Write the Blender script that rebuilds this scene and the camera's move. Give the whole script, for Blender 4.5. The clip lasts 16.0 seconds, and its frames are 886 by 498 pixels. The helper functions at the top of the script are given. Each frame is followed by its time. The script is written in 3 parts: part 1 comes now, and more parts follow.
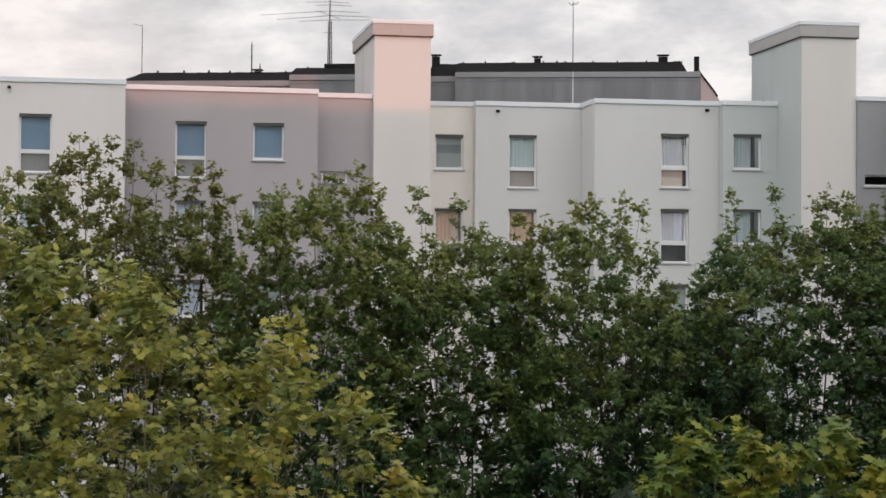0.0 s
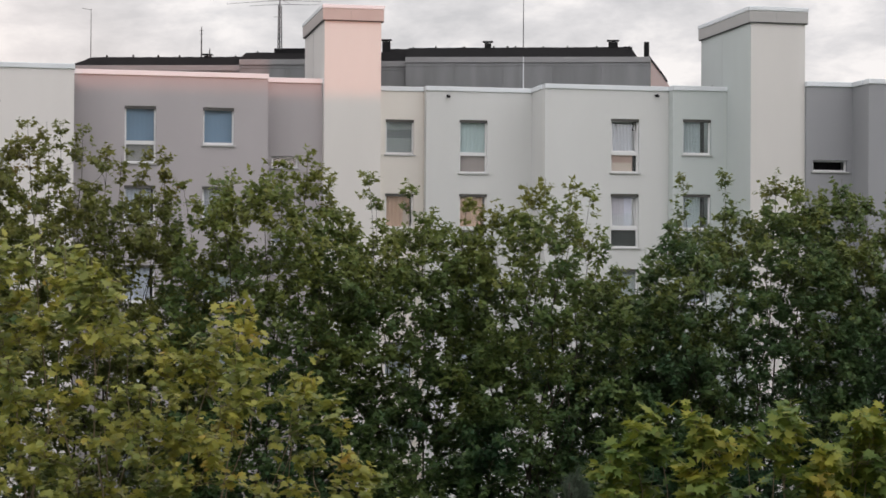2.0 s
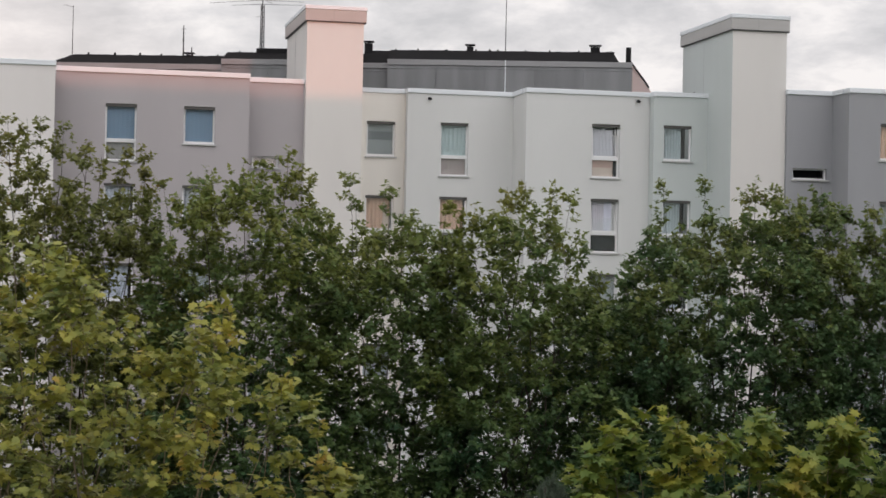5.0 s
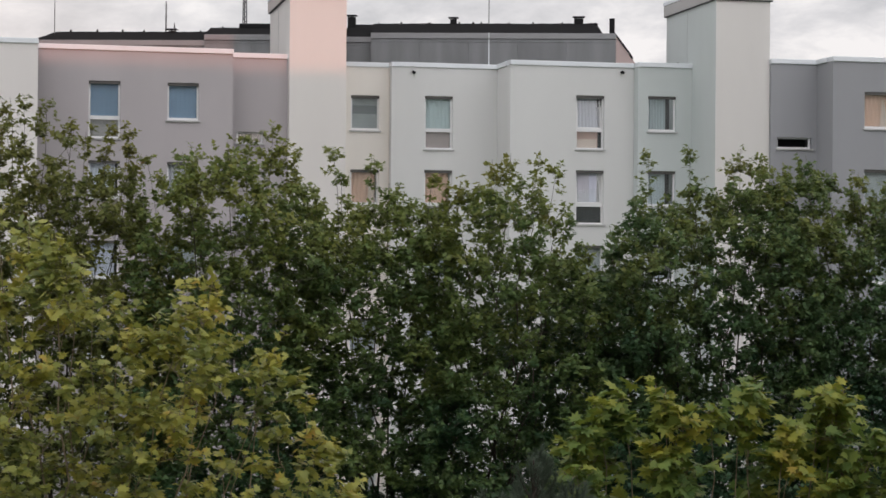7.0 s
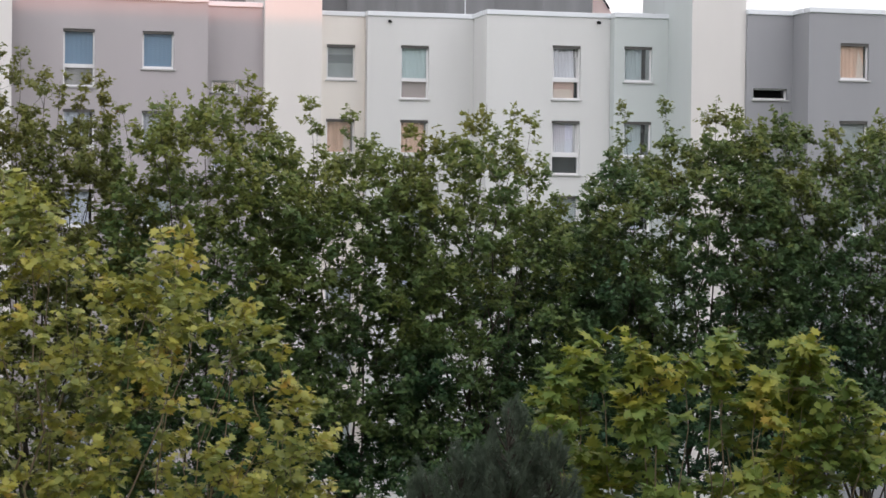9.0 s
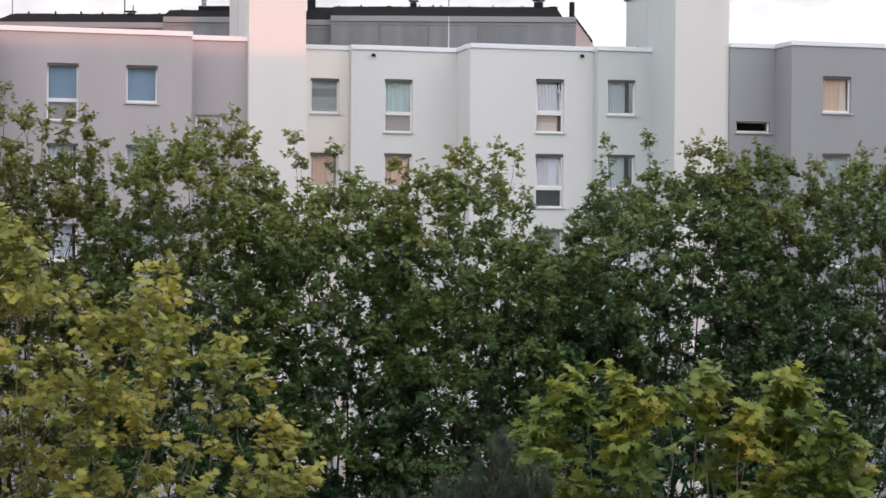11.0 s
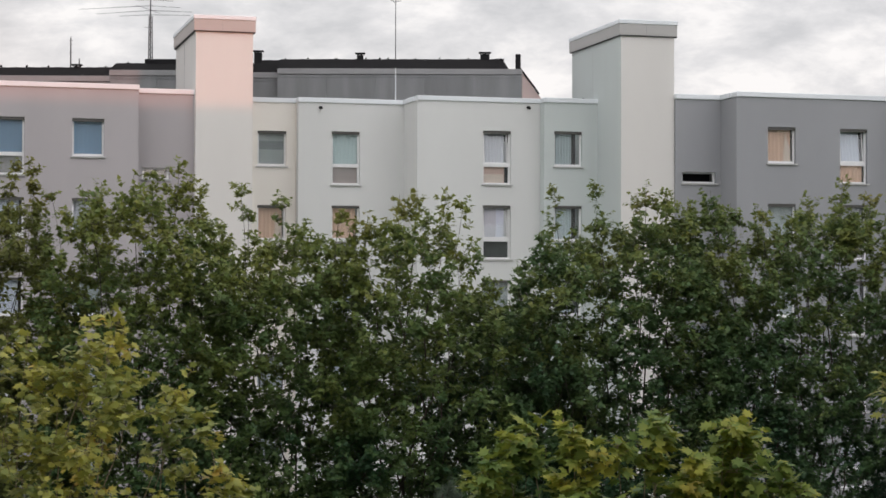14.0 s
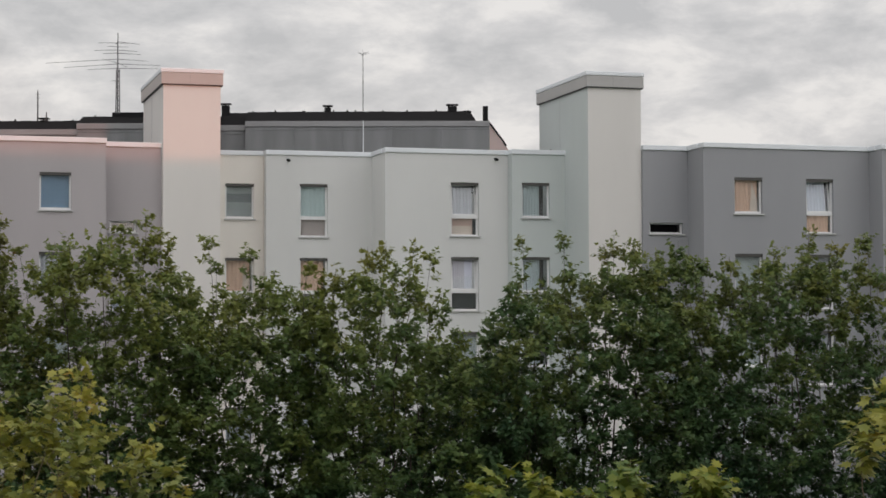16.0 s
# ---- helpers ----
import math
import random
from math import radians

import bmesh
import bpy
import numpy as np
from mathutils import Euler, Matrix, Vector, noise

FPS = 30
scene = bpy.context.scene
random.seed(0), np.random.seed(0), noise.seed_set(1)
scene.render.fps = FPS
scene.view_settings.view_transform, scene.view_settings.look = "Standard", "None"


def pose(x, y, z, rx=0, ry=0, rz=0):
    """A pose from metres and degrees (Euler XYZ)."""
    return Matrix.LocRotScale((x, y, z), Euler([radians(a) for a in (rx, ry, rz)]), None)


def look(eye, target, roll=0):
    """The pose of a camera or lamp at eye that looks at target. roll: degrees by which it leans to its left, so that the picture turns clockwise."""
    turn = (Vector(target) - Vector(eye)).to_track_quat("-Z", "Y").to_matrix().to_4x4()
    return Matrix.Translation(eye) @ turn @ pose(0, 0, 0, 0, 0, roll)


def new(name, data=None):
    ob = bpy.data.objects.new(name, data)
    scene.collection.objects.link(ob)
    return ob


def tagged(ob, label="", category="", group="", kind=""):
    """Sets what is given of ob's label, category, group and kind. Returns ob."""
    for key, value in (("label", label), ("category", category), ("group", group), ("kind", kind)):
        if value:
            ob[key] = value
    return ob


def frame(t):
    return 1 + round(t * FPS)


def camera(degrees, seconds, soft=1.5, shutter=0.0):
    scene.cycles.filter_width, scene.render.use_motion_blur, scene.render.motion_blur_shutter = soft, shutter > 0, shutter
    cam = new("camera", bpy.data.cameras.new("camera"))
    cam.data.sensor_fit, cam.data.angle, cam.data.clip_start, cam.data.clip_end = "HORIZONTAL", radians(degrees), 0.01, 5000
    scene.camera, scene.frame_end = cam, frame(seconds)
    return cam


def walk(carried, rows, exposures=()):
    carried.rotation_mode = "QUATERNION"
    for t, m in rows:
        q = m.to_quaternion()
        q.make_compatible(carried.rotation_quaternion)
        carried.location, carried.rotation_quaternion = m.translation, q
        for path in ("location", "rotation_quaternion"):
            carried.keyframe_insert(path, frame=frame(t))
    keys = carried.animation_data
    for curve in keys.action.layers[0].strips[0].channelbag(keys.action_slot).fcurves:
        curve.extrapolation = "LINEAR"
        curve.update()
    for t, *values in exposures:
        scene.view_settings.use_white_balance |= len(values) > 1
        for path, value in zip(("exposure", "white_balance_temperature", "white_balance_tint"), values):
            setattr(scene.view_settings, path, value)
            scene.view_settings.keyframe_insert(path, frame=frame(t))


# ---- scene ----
EYE = 11.0
cam = camera(25.37, 16.0, soft=1.6)
# seconds, heading, pitch, lean to the right: a hand-held turn on one spot
ROWS = [
    (0, -9.983, 1.434, -0.437),
    (0.5, -10.18, 1.081, -0.018),
    (1, -11.262, 1.339, 0.048),
    (1.5, -11.432, 1.29, 0.031),
    (2, -11.425, 1.01, -0.366),
    (2.5, -11.39, 0.922, -0.626),
    (3, -11.365, 0.791, -0.829),
    (3.5, -11.485, 0.701, -1.206),
    (4, -11.883, 0.96, -1.423),
    (4.2, -11.875, 1.152, -1.484),
    (6.3, -12.441, 0.757, -0.5),
    (6.5, -12.474, 0.675, -0.494),
    (7, -12.445, 0.323, -0.47),
    (7.5, -12.437, -0.027, -0.509),
    (8, -12.575, -0.43, -0.531),
    (8.5, -12.69, -1.008, -0.463),
    (8.7, -12.959, -1.137, -0.62),
    (10.8, -13.654, -0.37, -0.5),
    (11, -13.621, -0.154, -0.513),
    (11.5, -13.647, 0.06, -0.597),
    (12, -14.129, 0.185, -0.94),
    (12.5, -14.387, 0.533, -0.944),
    (13, -14.654, 0.869, -0.812),
    (13.5, -15.017, 1.022, -0.398),
    (14, -15.131, 1.363, -0.174),
    (14.5, -15.512, 1.541, -0.138),
    (15, -15.536, 2.097, 0.157),
    (15.5, -16.082, 2.521, 0.254),
    (16, -16.054, 2.87, 0.168),
]
walk(cam, [(t, pose(0, 0, EYE, 90, 0, yaw) @ pose(0, 0, 0, pitch, 0, 0) @ pose(0, 0, 0, 0, 0, -lean)) for t, yaw, pitch, lean in ROWS],
     [(0.0, 0.12, 6500, 10), (3.5, 0.12, 6500, 10), (6.5, 0.08, 6450, 10), (7.0, 0.08, 6430, 10), (7.5, 0.22, 6400, 10), (8.5, 0.5, 6350, 11), (11.0, 0.52, 6270, 13), (11.5, 0.41, 6270, 13), (12.0, 0.4, 6270, 14), (13.0, 0.2, 6450, 9), (14.0, 0.17, 6450, 9), (15.3, 0.06, 6470, 8), (16.0, -0.12, 6530, 8)])


# ---- world and sun ----
SUN_SIDE, SUN_UP = radians(10), radians(1.2)
world = bpy.data.worlds.new("evening_sky")
scene.world = world
world.use_nodes = True


def sky_nodes():
    nt = world.node_tree
    nt.nodes.clear()
    N, L = nt.nodes.new, nt.links.new
    out, bg = N("ShaderNodeOutputWorld"), N("ShaderNodeBackground")
    co = N("ShaderNodeTexCoord")
    mp = N("ShaderNodeMapping")
    mp.inputs["Scale"].default_value = (1.0, 1.0, 2.3)
    L(co.outputs["Generated"], mp.inputs["Vector"])
    big = N("ShaderNodeTexNoise")
    big.inputs["Scale"].default_value, big.inputs["Detail"].default_value, big.inputs["Roughness"].default_value = 15.0, 9.0, 0.60
    big.inputs["Distortion"].default_value = 0.15
    L(mp.outputs["Vector"], big.inputs["Vector"])
    ramp = N("ShaderNodeValToRGB")
    e = ramp.color_ramp.elements
    e[0].position, e[0].color = 0.37, (0.55, 0.545, 0.57, 1)
    e[1].position, e[1].color = 0.62, (0.85, 0.82, 0.822, 1)
    m = e.new(0.5)
    m.color = (0.68, 0.665, 0.685, 1)
    L(big.outputs["Fac"], ramp.inputs["Fac"])
    # warm low cloud towards the far end of the street
    dot = N("ShaderNodeVectorMath")
    dot.operation = "DOT_PRODUCT"
    dot.inputs[1].default_value = (-0.12, 0.99, -0.02)
    L(co.outputs["Generated"], dot.inputs[0])
    warm = N("ShaderNodeMapRange")
    warm.inputs["From Min"].default_value, warm.inputs["From Max"].default_value = 0.965, 1.0
    warm.inputs["To Max"].default_value = 0.55
    L(dot.outputs["Value"], warm.inputs["Value"])
    mixw = N("ShaderNodeMix")
    mixw.data_type = "RGBA"
    L(warm.outputs["Result"], mixw.inputs["Factor"])
    L(ramp.outputs["Color"], mixw.inputs["A"])
    mixw.inputs["B"].default_value = (0.90, 0.78, 0.74, 1)
    # the western half of the sky, where the sun goes down, is brighter
    dotw = N("ShaderNodeVectorMath")
    dotw.operation = "DOT_PRODUCT"
    dotw.inputs[1].default_value = (math.sin(SUN_SIDE), -math.cos(SUN_SIDE), 0.15)
    L(co.outputs["Generated"], dotw.inputs[0])
    gain = N("ShaderNodeMapRange")
    gain.inputs["From Min"].default_value, gain.inputs["From Max"].default_value = -0.6, 1.0
    gain.inputs["To Min"].default_value, gain.inputs["To Max"].default_value = 1.0, SKY_WEST
    gain.interpolation_type = "SMOOTHSTEP"
    L(dotw.outputs["Value"], gain.inputs["Value"])
    scale = N("ShaderNodeVectorMath")
    scale.operation = "SCALE"
    L(mixw.outputs["Result"], scale.inputs[0])
    L(gain.outputs["Result"], scale.inputs["Scale"])
    nish = N("ShaderNodeTexSky")
    nish.sky_type = "NISHITA"
    nish.sun_disc = False
    nish.sun_elevation, nish.sun_rotation = SUN_UP, math.pi - SUN_SIDE
    ns = N("ShaderNodeVectorMath")
    ns.operation = "SCALE"
    ns.inputs["Scale"].default_value = 0.02
    L(nish.outputs["Color"], ns.inputs[0])
    add = N("ShaderNodeVectorMath")
    add.operation = "ADD"
    L(scale.outputs["Vector"], add.inputs[0])
    L(ns.outputs["Vector"], add.inputs[1])
    L(add.outputs["Vector"], bg.inputs["Color"])
    L(bg.outputs["Background"], out.inputs["Surface"])


SKY_WEST = 1.9
sky_nodes()
sun = new("sun", bpy.data.lights.new("sun", "SUN"))
sun.data.energy, sun.data.angle, sun.data.color = 0.85, radians(0.5), (1.0, 0.27, 0.13)
sun.matrix_world = look((math.sin(SUN_SIDE) * 200, -math.cos(SUN_SIDE) * 200, 11 + 200 * math.tan(SUN_UP)), (0, 0, 11))


# ---- materials ----
def mat(name, colour, rough=0.8, shine=0.5, metal=0.0, vary=0.12, size=1.5, bump=0.15, grain=60.0, streak=0.0, rand=0.0, island=False):
    """A procedural surface: base colour with stains at a large and a fine scale, grain in the relief."""
    m = bpy.data.materials.new(name)
    m.use_nodes = True
    nt = m.node_tree
    N, L = nt.nodes.new, nt.links.new
    b = nt.nodes["Principled BSDF"]
    b.inputs["Roughness"].default_value, b.inputs["Metallic"].default_value = rough, metal
    b.inputs["Specular IOR Level"].default_value = shine
    co = N("ShaderNodeTexCoord")
    n1, n2 = N("ShaderNodeTexNoise"), N("ShaderNodeTexNoise")
    n1.inputs["Scale"].default_value, n1.inputs["Detail"].default_value = 1 / size, 5
    n2.inputs["Scale"].default_value, n2.inputs["Detail"].default_value = grain, 3
    mp = N("ShaderNodeMapping")
    mp.inputs["Scale"].default_value = (1, 1, 1 - streak)
    L(co.outputs["Object"], mp.inputs["Vector"])
    L(mp.outputs["Vector"], n1.inputs["Vector"])
    L(co.outputs["Object"], n2.inputs["Vector"])
    val = N("ShaderNodeMath")
    val.operation = "MULTIPLY_ADD"
    val.inputs[1].default_value, val.inputs[2].default_value = 2 * vary, 1 - vary
    L(n1.outputs["Fac"], val.inputs[0])
    fine = N("ShaderNodeMath")
    fine.operation = "MULTIPLY_ADD"
    fine.inputs[1].default_value = vary * 0.7
    L(n2.outputs["Fac"], fine.inputs[0])
    L(val.outputs[0], fine.inputs[2])
    last = fine.outputs[0]
    if rand:
        src = N("ShaderNodeObjectInfo")
        r = N("ShaderNodeMath")
        r.operation = "MULTIPLY_ADD"
        r.inputs[1].default_value, r.inputs[2].default_value = 2 * rand, 1 - rand
        L(src.outputs["Random"], r.inputs[0])
        k = N("ShaderNodeMath")
        k.operation = "MULTIPLY"
        L(last, k.inputs[0])
        L(r.outputs[0], k.inputs[1])
        last = k.outputs[0]
    col = N("ShaderNodeVectorMath")
    col.operation = "SCALE"
    col.inputs[0].default_value = colour
    L(last, col.inputs["Scale"])
    L(col.outputs["Vector"], b.inputs["Base Color"])
    if bump:
        bp = N("ShaderNodeBump")
        bp.inputs["Strength"].default_value, bp.inputs["Distance"].default_value = bump, 0.01
        L(n2.outputs["Fac"], bp.inputs["Height"])
        L(bp.outputs["Normal"], b.inputs["Normal"])
    return m


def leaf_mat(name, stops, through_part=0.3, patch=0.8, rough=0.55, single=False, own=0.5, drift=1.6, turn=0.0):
    """Leaves: each one takes its tone by chance, whole boughs drift towards another tone, turn shifts the tone with
    height; light comes through.
    """
    m = bpy.data.materials.new(name)
    m.use_nodes = True
    nt = m.node_tree
    N, L = nt.nodes.new, nt.links.new
    b, out = nt.nodes["Principled BSDF"], nt.nodes["Material Output"]
    b.inputs["Roughness"].default_value = rough
    b.inputs["Specular IOR Level"].default_value = 0.36
    g = N("ShaderNodeNewGeometry")
    co, info = N("ShaderNodeTexCoord"), N("ShaderNodeObjectInfo")
    n = N("ShaderNodeTexNoise")
    n.inputs["Scale"].default_value, n.inputs["Detail"].default_value = patch, 2
    L(info.outputs["Location"] if single else co.outputs["Object"], n.inputs["Vector"])
    a = N("ShaderNodeMath")
    a.operation = "MULTIPLY_ADD"
    a.inputs[1].default_value = own
    L(info.outputs["Random"] if single else g.outputs["Random Per Island"], a.inputs[0])
    s = N("ShaderNodeMath")
    s.operation = "MULTIPLY_ADD"
    s.inputs[1].default_value, s.inputs[2].default_value = drift, 0.5 - 0.5 * own - 0.5 * drift
    L(n.outputs["Fac"], s.inputs[0])
    L(s.outputs[0], a.inputs[2])
    tone = a.outputs[0]
    # tone rises with height: darker green low down, lighter and yellower on top
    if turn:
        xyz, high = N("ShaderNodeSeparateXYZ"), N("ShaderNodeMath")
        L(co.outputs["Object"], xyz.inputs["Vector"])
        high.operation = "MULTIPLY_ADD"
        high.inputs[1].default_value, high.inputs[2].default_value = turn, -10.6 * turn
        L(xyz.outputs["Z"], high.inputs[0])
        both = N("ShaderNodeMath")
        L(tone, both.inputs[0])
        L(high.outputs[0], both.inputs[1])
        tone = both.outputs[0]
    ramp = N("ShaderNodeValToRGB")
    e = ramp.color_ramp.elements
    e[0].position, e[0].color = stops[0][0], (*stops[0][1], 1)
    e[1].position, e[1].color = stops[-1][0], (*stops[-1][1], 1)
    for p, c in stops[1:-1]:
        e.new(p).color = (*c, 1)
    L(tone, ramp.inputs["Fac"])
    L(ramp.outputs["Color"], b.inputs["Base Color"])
    t = N("ShaderNodeBsdfTranslucent")
    L(ramp.outputs["Color"], t.inputs["Color"])
    mix = N("ShaderNodeMixShader")
    mix.inputs["Fac"].default_value = through_part
    L(b.outputs["BSDF"], mix.inputs[1])
    L(t.outputs["BSDF"], mix.inputs[2])
    L(mix.outputs["Shader"], out.inputs["Surface"])
    return m


def glass_mat():
    m = bpy.data.materials.new("window_glass")
    m.use_nodes = True
    nt = m.node_tree
    N, L = nt.nodes.new, nt.links.new
    out = nt.nodes["Material Output"]
    nt.nodes.remove(nt.nodes["Principled BSDF"])
    tr, gl, mix = N("ShaderNodeBsdfTransparent"), N("ShaderNodeBsdfGlossy"), N("ShaderNodeMixShader")
    tr.inputs["Color"].default_value = (0.93, 0.95, 0.95, 1)
    gl.inputs["Roughness"].default_value = 0.03
    mix.inputs["Fac"].default_value = 0.07
    L(tr.outputs["BSDF"], mix.inputs[1])
    L(gl.outputs["BSDF"], mix.inputs[2])
    L(mix.outputs["Shader"], out.inputs["Surface"])
    return m


M_CREAM = mat("cream_plaster", (0.73, 0.70, 0.68), 0.9, vary=0.075, size=1.6, streak=0.7)
M_MAUVE = mat("mauve_grey_plaster", (0.422, 0.393, 0.403), 0.9, vary=0.09, size=1.6, streak=0.7)
M_IVORY = mat("ivory_plaster", (0.70, 0.672, 0.645), 0.9, vary=0.075, size=1.6, streak=0.7)
M_BUTTER = mat("pale_butter_plaster", (0.775, 0.742, 0.69), 0.9, vary=0.075, size=1.6, streak=0.7)
M_PALE = mat("pale_green_plaster", (0.645, 0.65, 0.64), 0.9, vary=0.075, size=1.6, streak=0.7)
M_SAGE = mat("grey_green_plaster", (0.55, 0.59, 0.58), 0.9, vary=0.075, size=1.6, streak=0.7)
M_SLATE = mat("blue_grey_plaster", (0.306, 0.311, 0.326), 0.9, vary=0.09, size=1.6, streak=0.7)
M_PLAIN = mat("grey_plaster", (0.45, 0.44, 0.43), 0.9, vary=0.06, size=3)
# pink evening light is put into this wall colour
M_GABLE_GLOW = mat("sunset_tinted_plaster", (0.90, 0.72, 0.68), 0.9, vary=0.05)
M_COPING = mat("white_coping_metal", (0.74, 0.77, 0.80), 0.45, metal=0.0, vary=0.05, size=1.2, bump=0.05)
M_FASCIA = mat("grey_fascia_metal", (0.42, 0.41, 0.40), 0.55, vary=0.08, size=1.0, bump=0.05)
M_FASCIA_W = mat("warm_fascia_metal", (0.46, 0.41, 0.39), 0.55, vary=0.08, size=1.0, bump=0.05)
M_CLAD = mat("zinc_cladding", (0.20, 0.205, 0.21), 0.6, shine=0.3, metal=0.35, vary=0.35, size=0.5, bump=0.1, streak=0.85, rand=0.08)
M_ZINC = mat("zinc_trim", (0.27, 0.272, 0.276), 0.55, metal=0.35, vary=0.15, size=0.8, bump=0.05)
M_ROOF = mat("black_bitumen_roof", (0.016, 0.0155, 0.016), 1.0, shine=0.05, vary=0.3, size=0.5, bump=0.5, grain=25)
M_SOOT = mat("sooty_metal", (0.018, 0.018, 0.019), 0.9, shine=0.1, vary=0.2, size=0.4, bump=0.2)
M_STEEL = mat("weathered_steel", (0.035, 0.035, 0.038), 0.6, metal=0.2, vary=0.2, size=0.4, bump=0.1)
M_FRAME = mat("white_plastic_frame", (0.76, 0.76, 0.76), 0.4, vary=0.03, size=0.5, bump=0.0)
M_SILL = mat("pale_sill_metal", (0.45, 0.45, 0.445), 0.5, vary=0.06, size=0.4, bump=0.0)
# shutter box, its colour darkened for the shading under the lintel
M_BOX = mat("shutter_box_lintel_shade", (0.10, 0.095, 0.09), 0.7, vary=0.2, size=0.3, bump=0.1)
M_TOWER = mat("warm_white_plaster", (0.675, 0.655, 0.63), 0.9, vary=0.075, size=1.6, streak=0.7)
M_GLASS = glass_mat()
# the rooms' dimness is put into this colour
M_ROOM = mat("dim_coloured_room_back", (0.16, 0.15, 0.15), 0.9)
BLIND = {
    "blue": mat("blue_blind", (0.245, 0.345, 0.475), 0.8, vary=0.12, size=0.6, streak=0.9),
    "violet": mat("lilac_grey_curtain", (0.50, 0.49, 0.54), 0.85, vary=0.15, size=0.15, streak=0.95),
    "white": mat("white_net_curtain", (0.61, 0.62, 0.71), 0.9, vary=0.15, size=0.12, streak=0.95),
    "aqua": mat("pale_aqua_blind", (0.60, 0.69, 0.70), 0.85, vary=0.10, size=0.15, streak=0.95),
    "grey": mat("grey_net_curtain", (0.41, 0.43, 0.435), 0.9, vary=0.3, size=0.3),
    "orange": mat("orange_curtain", (0.78, 0.53, 0.41), 0.9, vary=0.15, size=0.12, streak=0.95),
    "rose": mat("rose_brown_panel", (0.50, 0.42, 0.40), 0.8, vary=0.12, size=0.5),
    "terracotta": mat("terracotta_panel", (0.66, 0.46, 0.40), 0.8, vary=0.12, size=0.5),
    "taupe": mat("taupe_panel", (0.36, 0.335, 0.33), 0.8, vary=0.15, size=0.4),
    # dark and black: the unlit room's darkness is put into the sheet's colour
    "dark": mat("painted_dark_room", (0.04, 0.045, 0.045), 0.7, vary=0.3, size=0.4),
    "black": mat("painted_unlit_room", (0.008, 0.008, 0.009), 0.9, shine=0.1, vary=0.2, size=0.4, bump=0.0),
    "haze": mat("thin_grey_white_curtain", (0.57, 0.62, 0.645), 0.9, vary=0.12, size=0.15, streak=0.95),
    "band": mat("slate_grey_half_blind", (0.26, 0.28, 0.285), 0.85, vary=0.15, size=0.3),
    "card": mat("pale_peach_board", (0.80, 0.66, 0.58), 0.85, vary=0.08, size=0.3),
}
M_BARK = mat("grey_brown_bark", (0.075, 0.062, 0.05), 0.95, vary=0.35, size=0.15, bump=0.6, grain=40)
M_TWIG = mat("olive_twig_bark", (0.26, 0.205, 0.14), 0.9, vary=0.3, size=0.1, bump=0.3, grain=50)
M_GRASS = mat("mown_grass", (0.05, 0.075, 0.03), 0.95, vary=0.35, size=2.0, bump=0.5, grain=30)
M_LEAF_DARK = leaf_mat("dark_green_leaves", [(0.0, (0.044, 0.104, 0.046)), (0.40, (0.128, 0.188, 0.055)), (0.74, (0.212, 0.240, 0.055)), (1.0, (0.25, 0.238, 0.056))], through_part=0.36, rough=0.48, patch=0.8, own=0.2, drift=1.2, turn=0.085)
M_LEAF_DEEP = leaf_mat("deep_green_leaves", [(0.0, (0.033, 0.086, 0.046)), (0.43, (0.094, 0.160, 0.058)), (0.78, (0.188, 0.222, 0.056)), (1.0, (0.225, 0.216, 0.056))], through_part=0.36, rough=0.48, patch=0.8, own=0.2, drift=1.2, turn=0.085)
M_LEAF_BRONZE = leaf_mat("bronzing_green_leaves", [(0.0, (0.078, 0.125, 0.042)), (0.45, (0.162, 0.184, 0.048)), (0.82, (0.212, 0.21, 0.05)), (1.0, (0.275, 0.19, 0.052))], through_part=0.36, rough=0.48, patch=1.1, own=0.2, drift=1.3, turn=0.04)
M_LEAF_GOLD = leaf_mat("yellowing_maple_leaves", [(0.0, (0.14, 0.20, 0.072)), (0.4, (0.32, 0.35, 0.088)), (0.8, (0.52, 0.48, 0.10)), (1.0, (0.64, 0.40, 0.11))], rough=0.45, patch=2.0, own=0.35, drift=1.5)
LIME = [(0.0, (0.075, 0.16, 0.055)), (0.42, (0.19, 0.265, 0.056)), (0.80, (0.39, 0.385, 0.058)), (1.0, (0.45, 0.32, 0.065))]
M_LEAF_LIME = leaf_mat("lime_green_maple_leaves", LIME, patch=1.8, own=0.35, drift=1.4)
M_LEAF_LIME_ONE = leaf_mat("lime_green_maple_leaf", LIME, patch=1.8, own=0.35, drift=1.4, single=True)
M_NEEDLE = leaf_mat("blue_green_needles", [(0.0, (0.085, 0.125, 0.088)), (1.0, (0.17, 0.21, 0.15))], through_part=0.1)


# ---- mesh helpers ----
def part(name, bm, material, parent, label="", smooth=False):
    me = bpy.data.meshes.new(name)
    bm.to_mesh(me)
    bm.free()
    return part_mesh(name, me, material, parent, label, smooth)


def part_mesh(name, me, material, parent, label="", smooth=False):
    if not me.materials:
        me.materials.append(material)
    if smooth:
        for p in me.polygons:
            p.use_smooth = True
    ob = new(name, me)
    if parent:
        ob.parent = parent
    return tagged(ob, label) if label else ob


def quad(bm, *pts):
    return bm.faces.new([bm.verts.new(p) for p in pts])


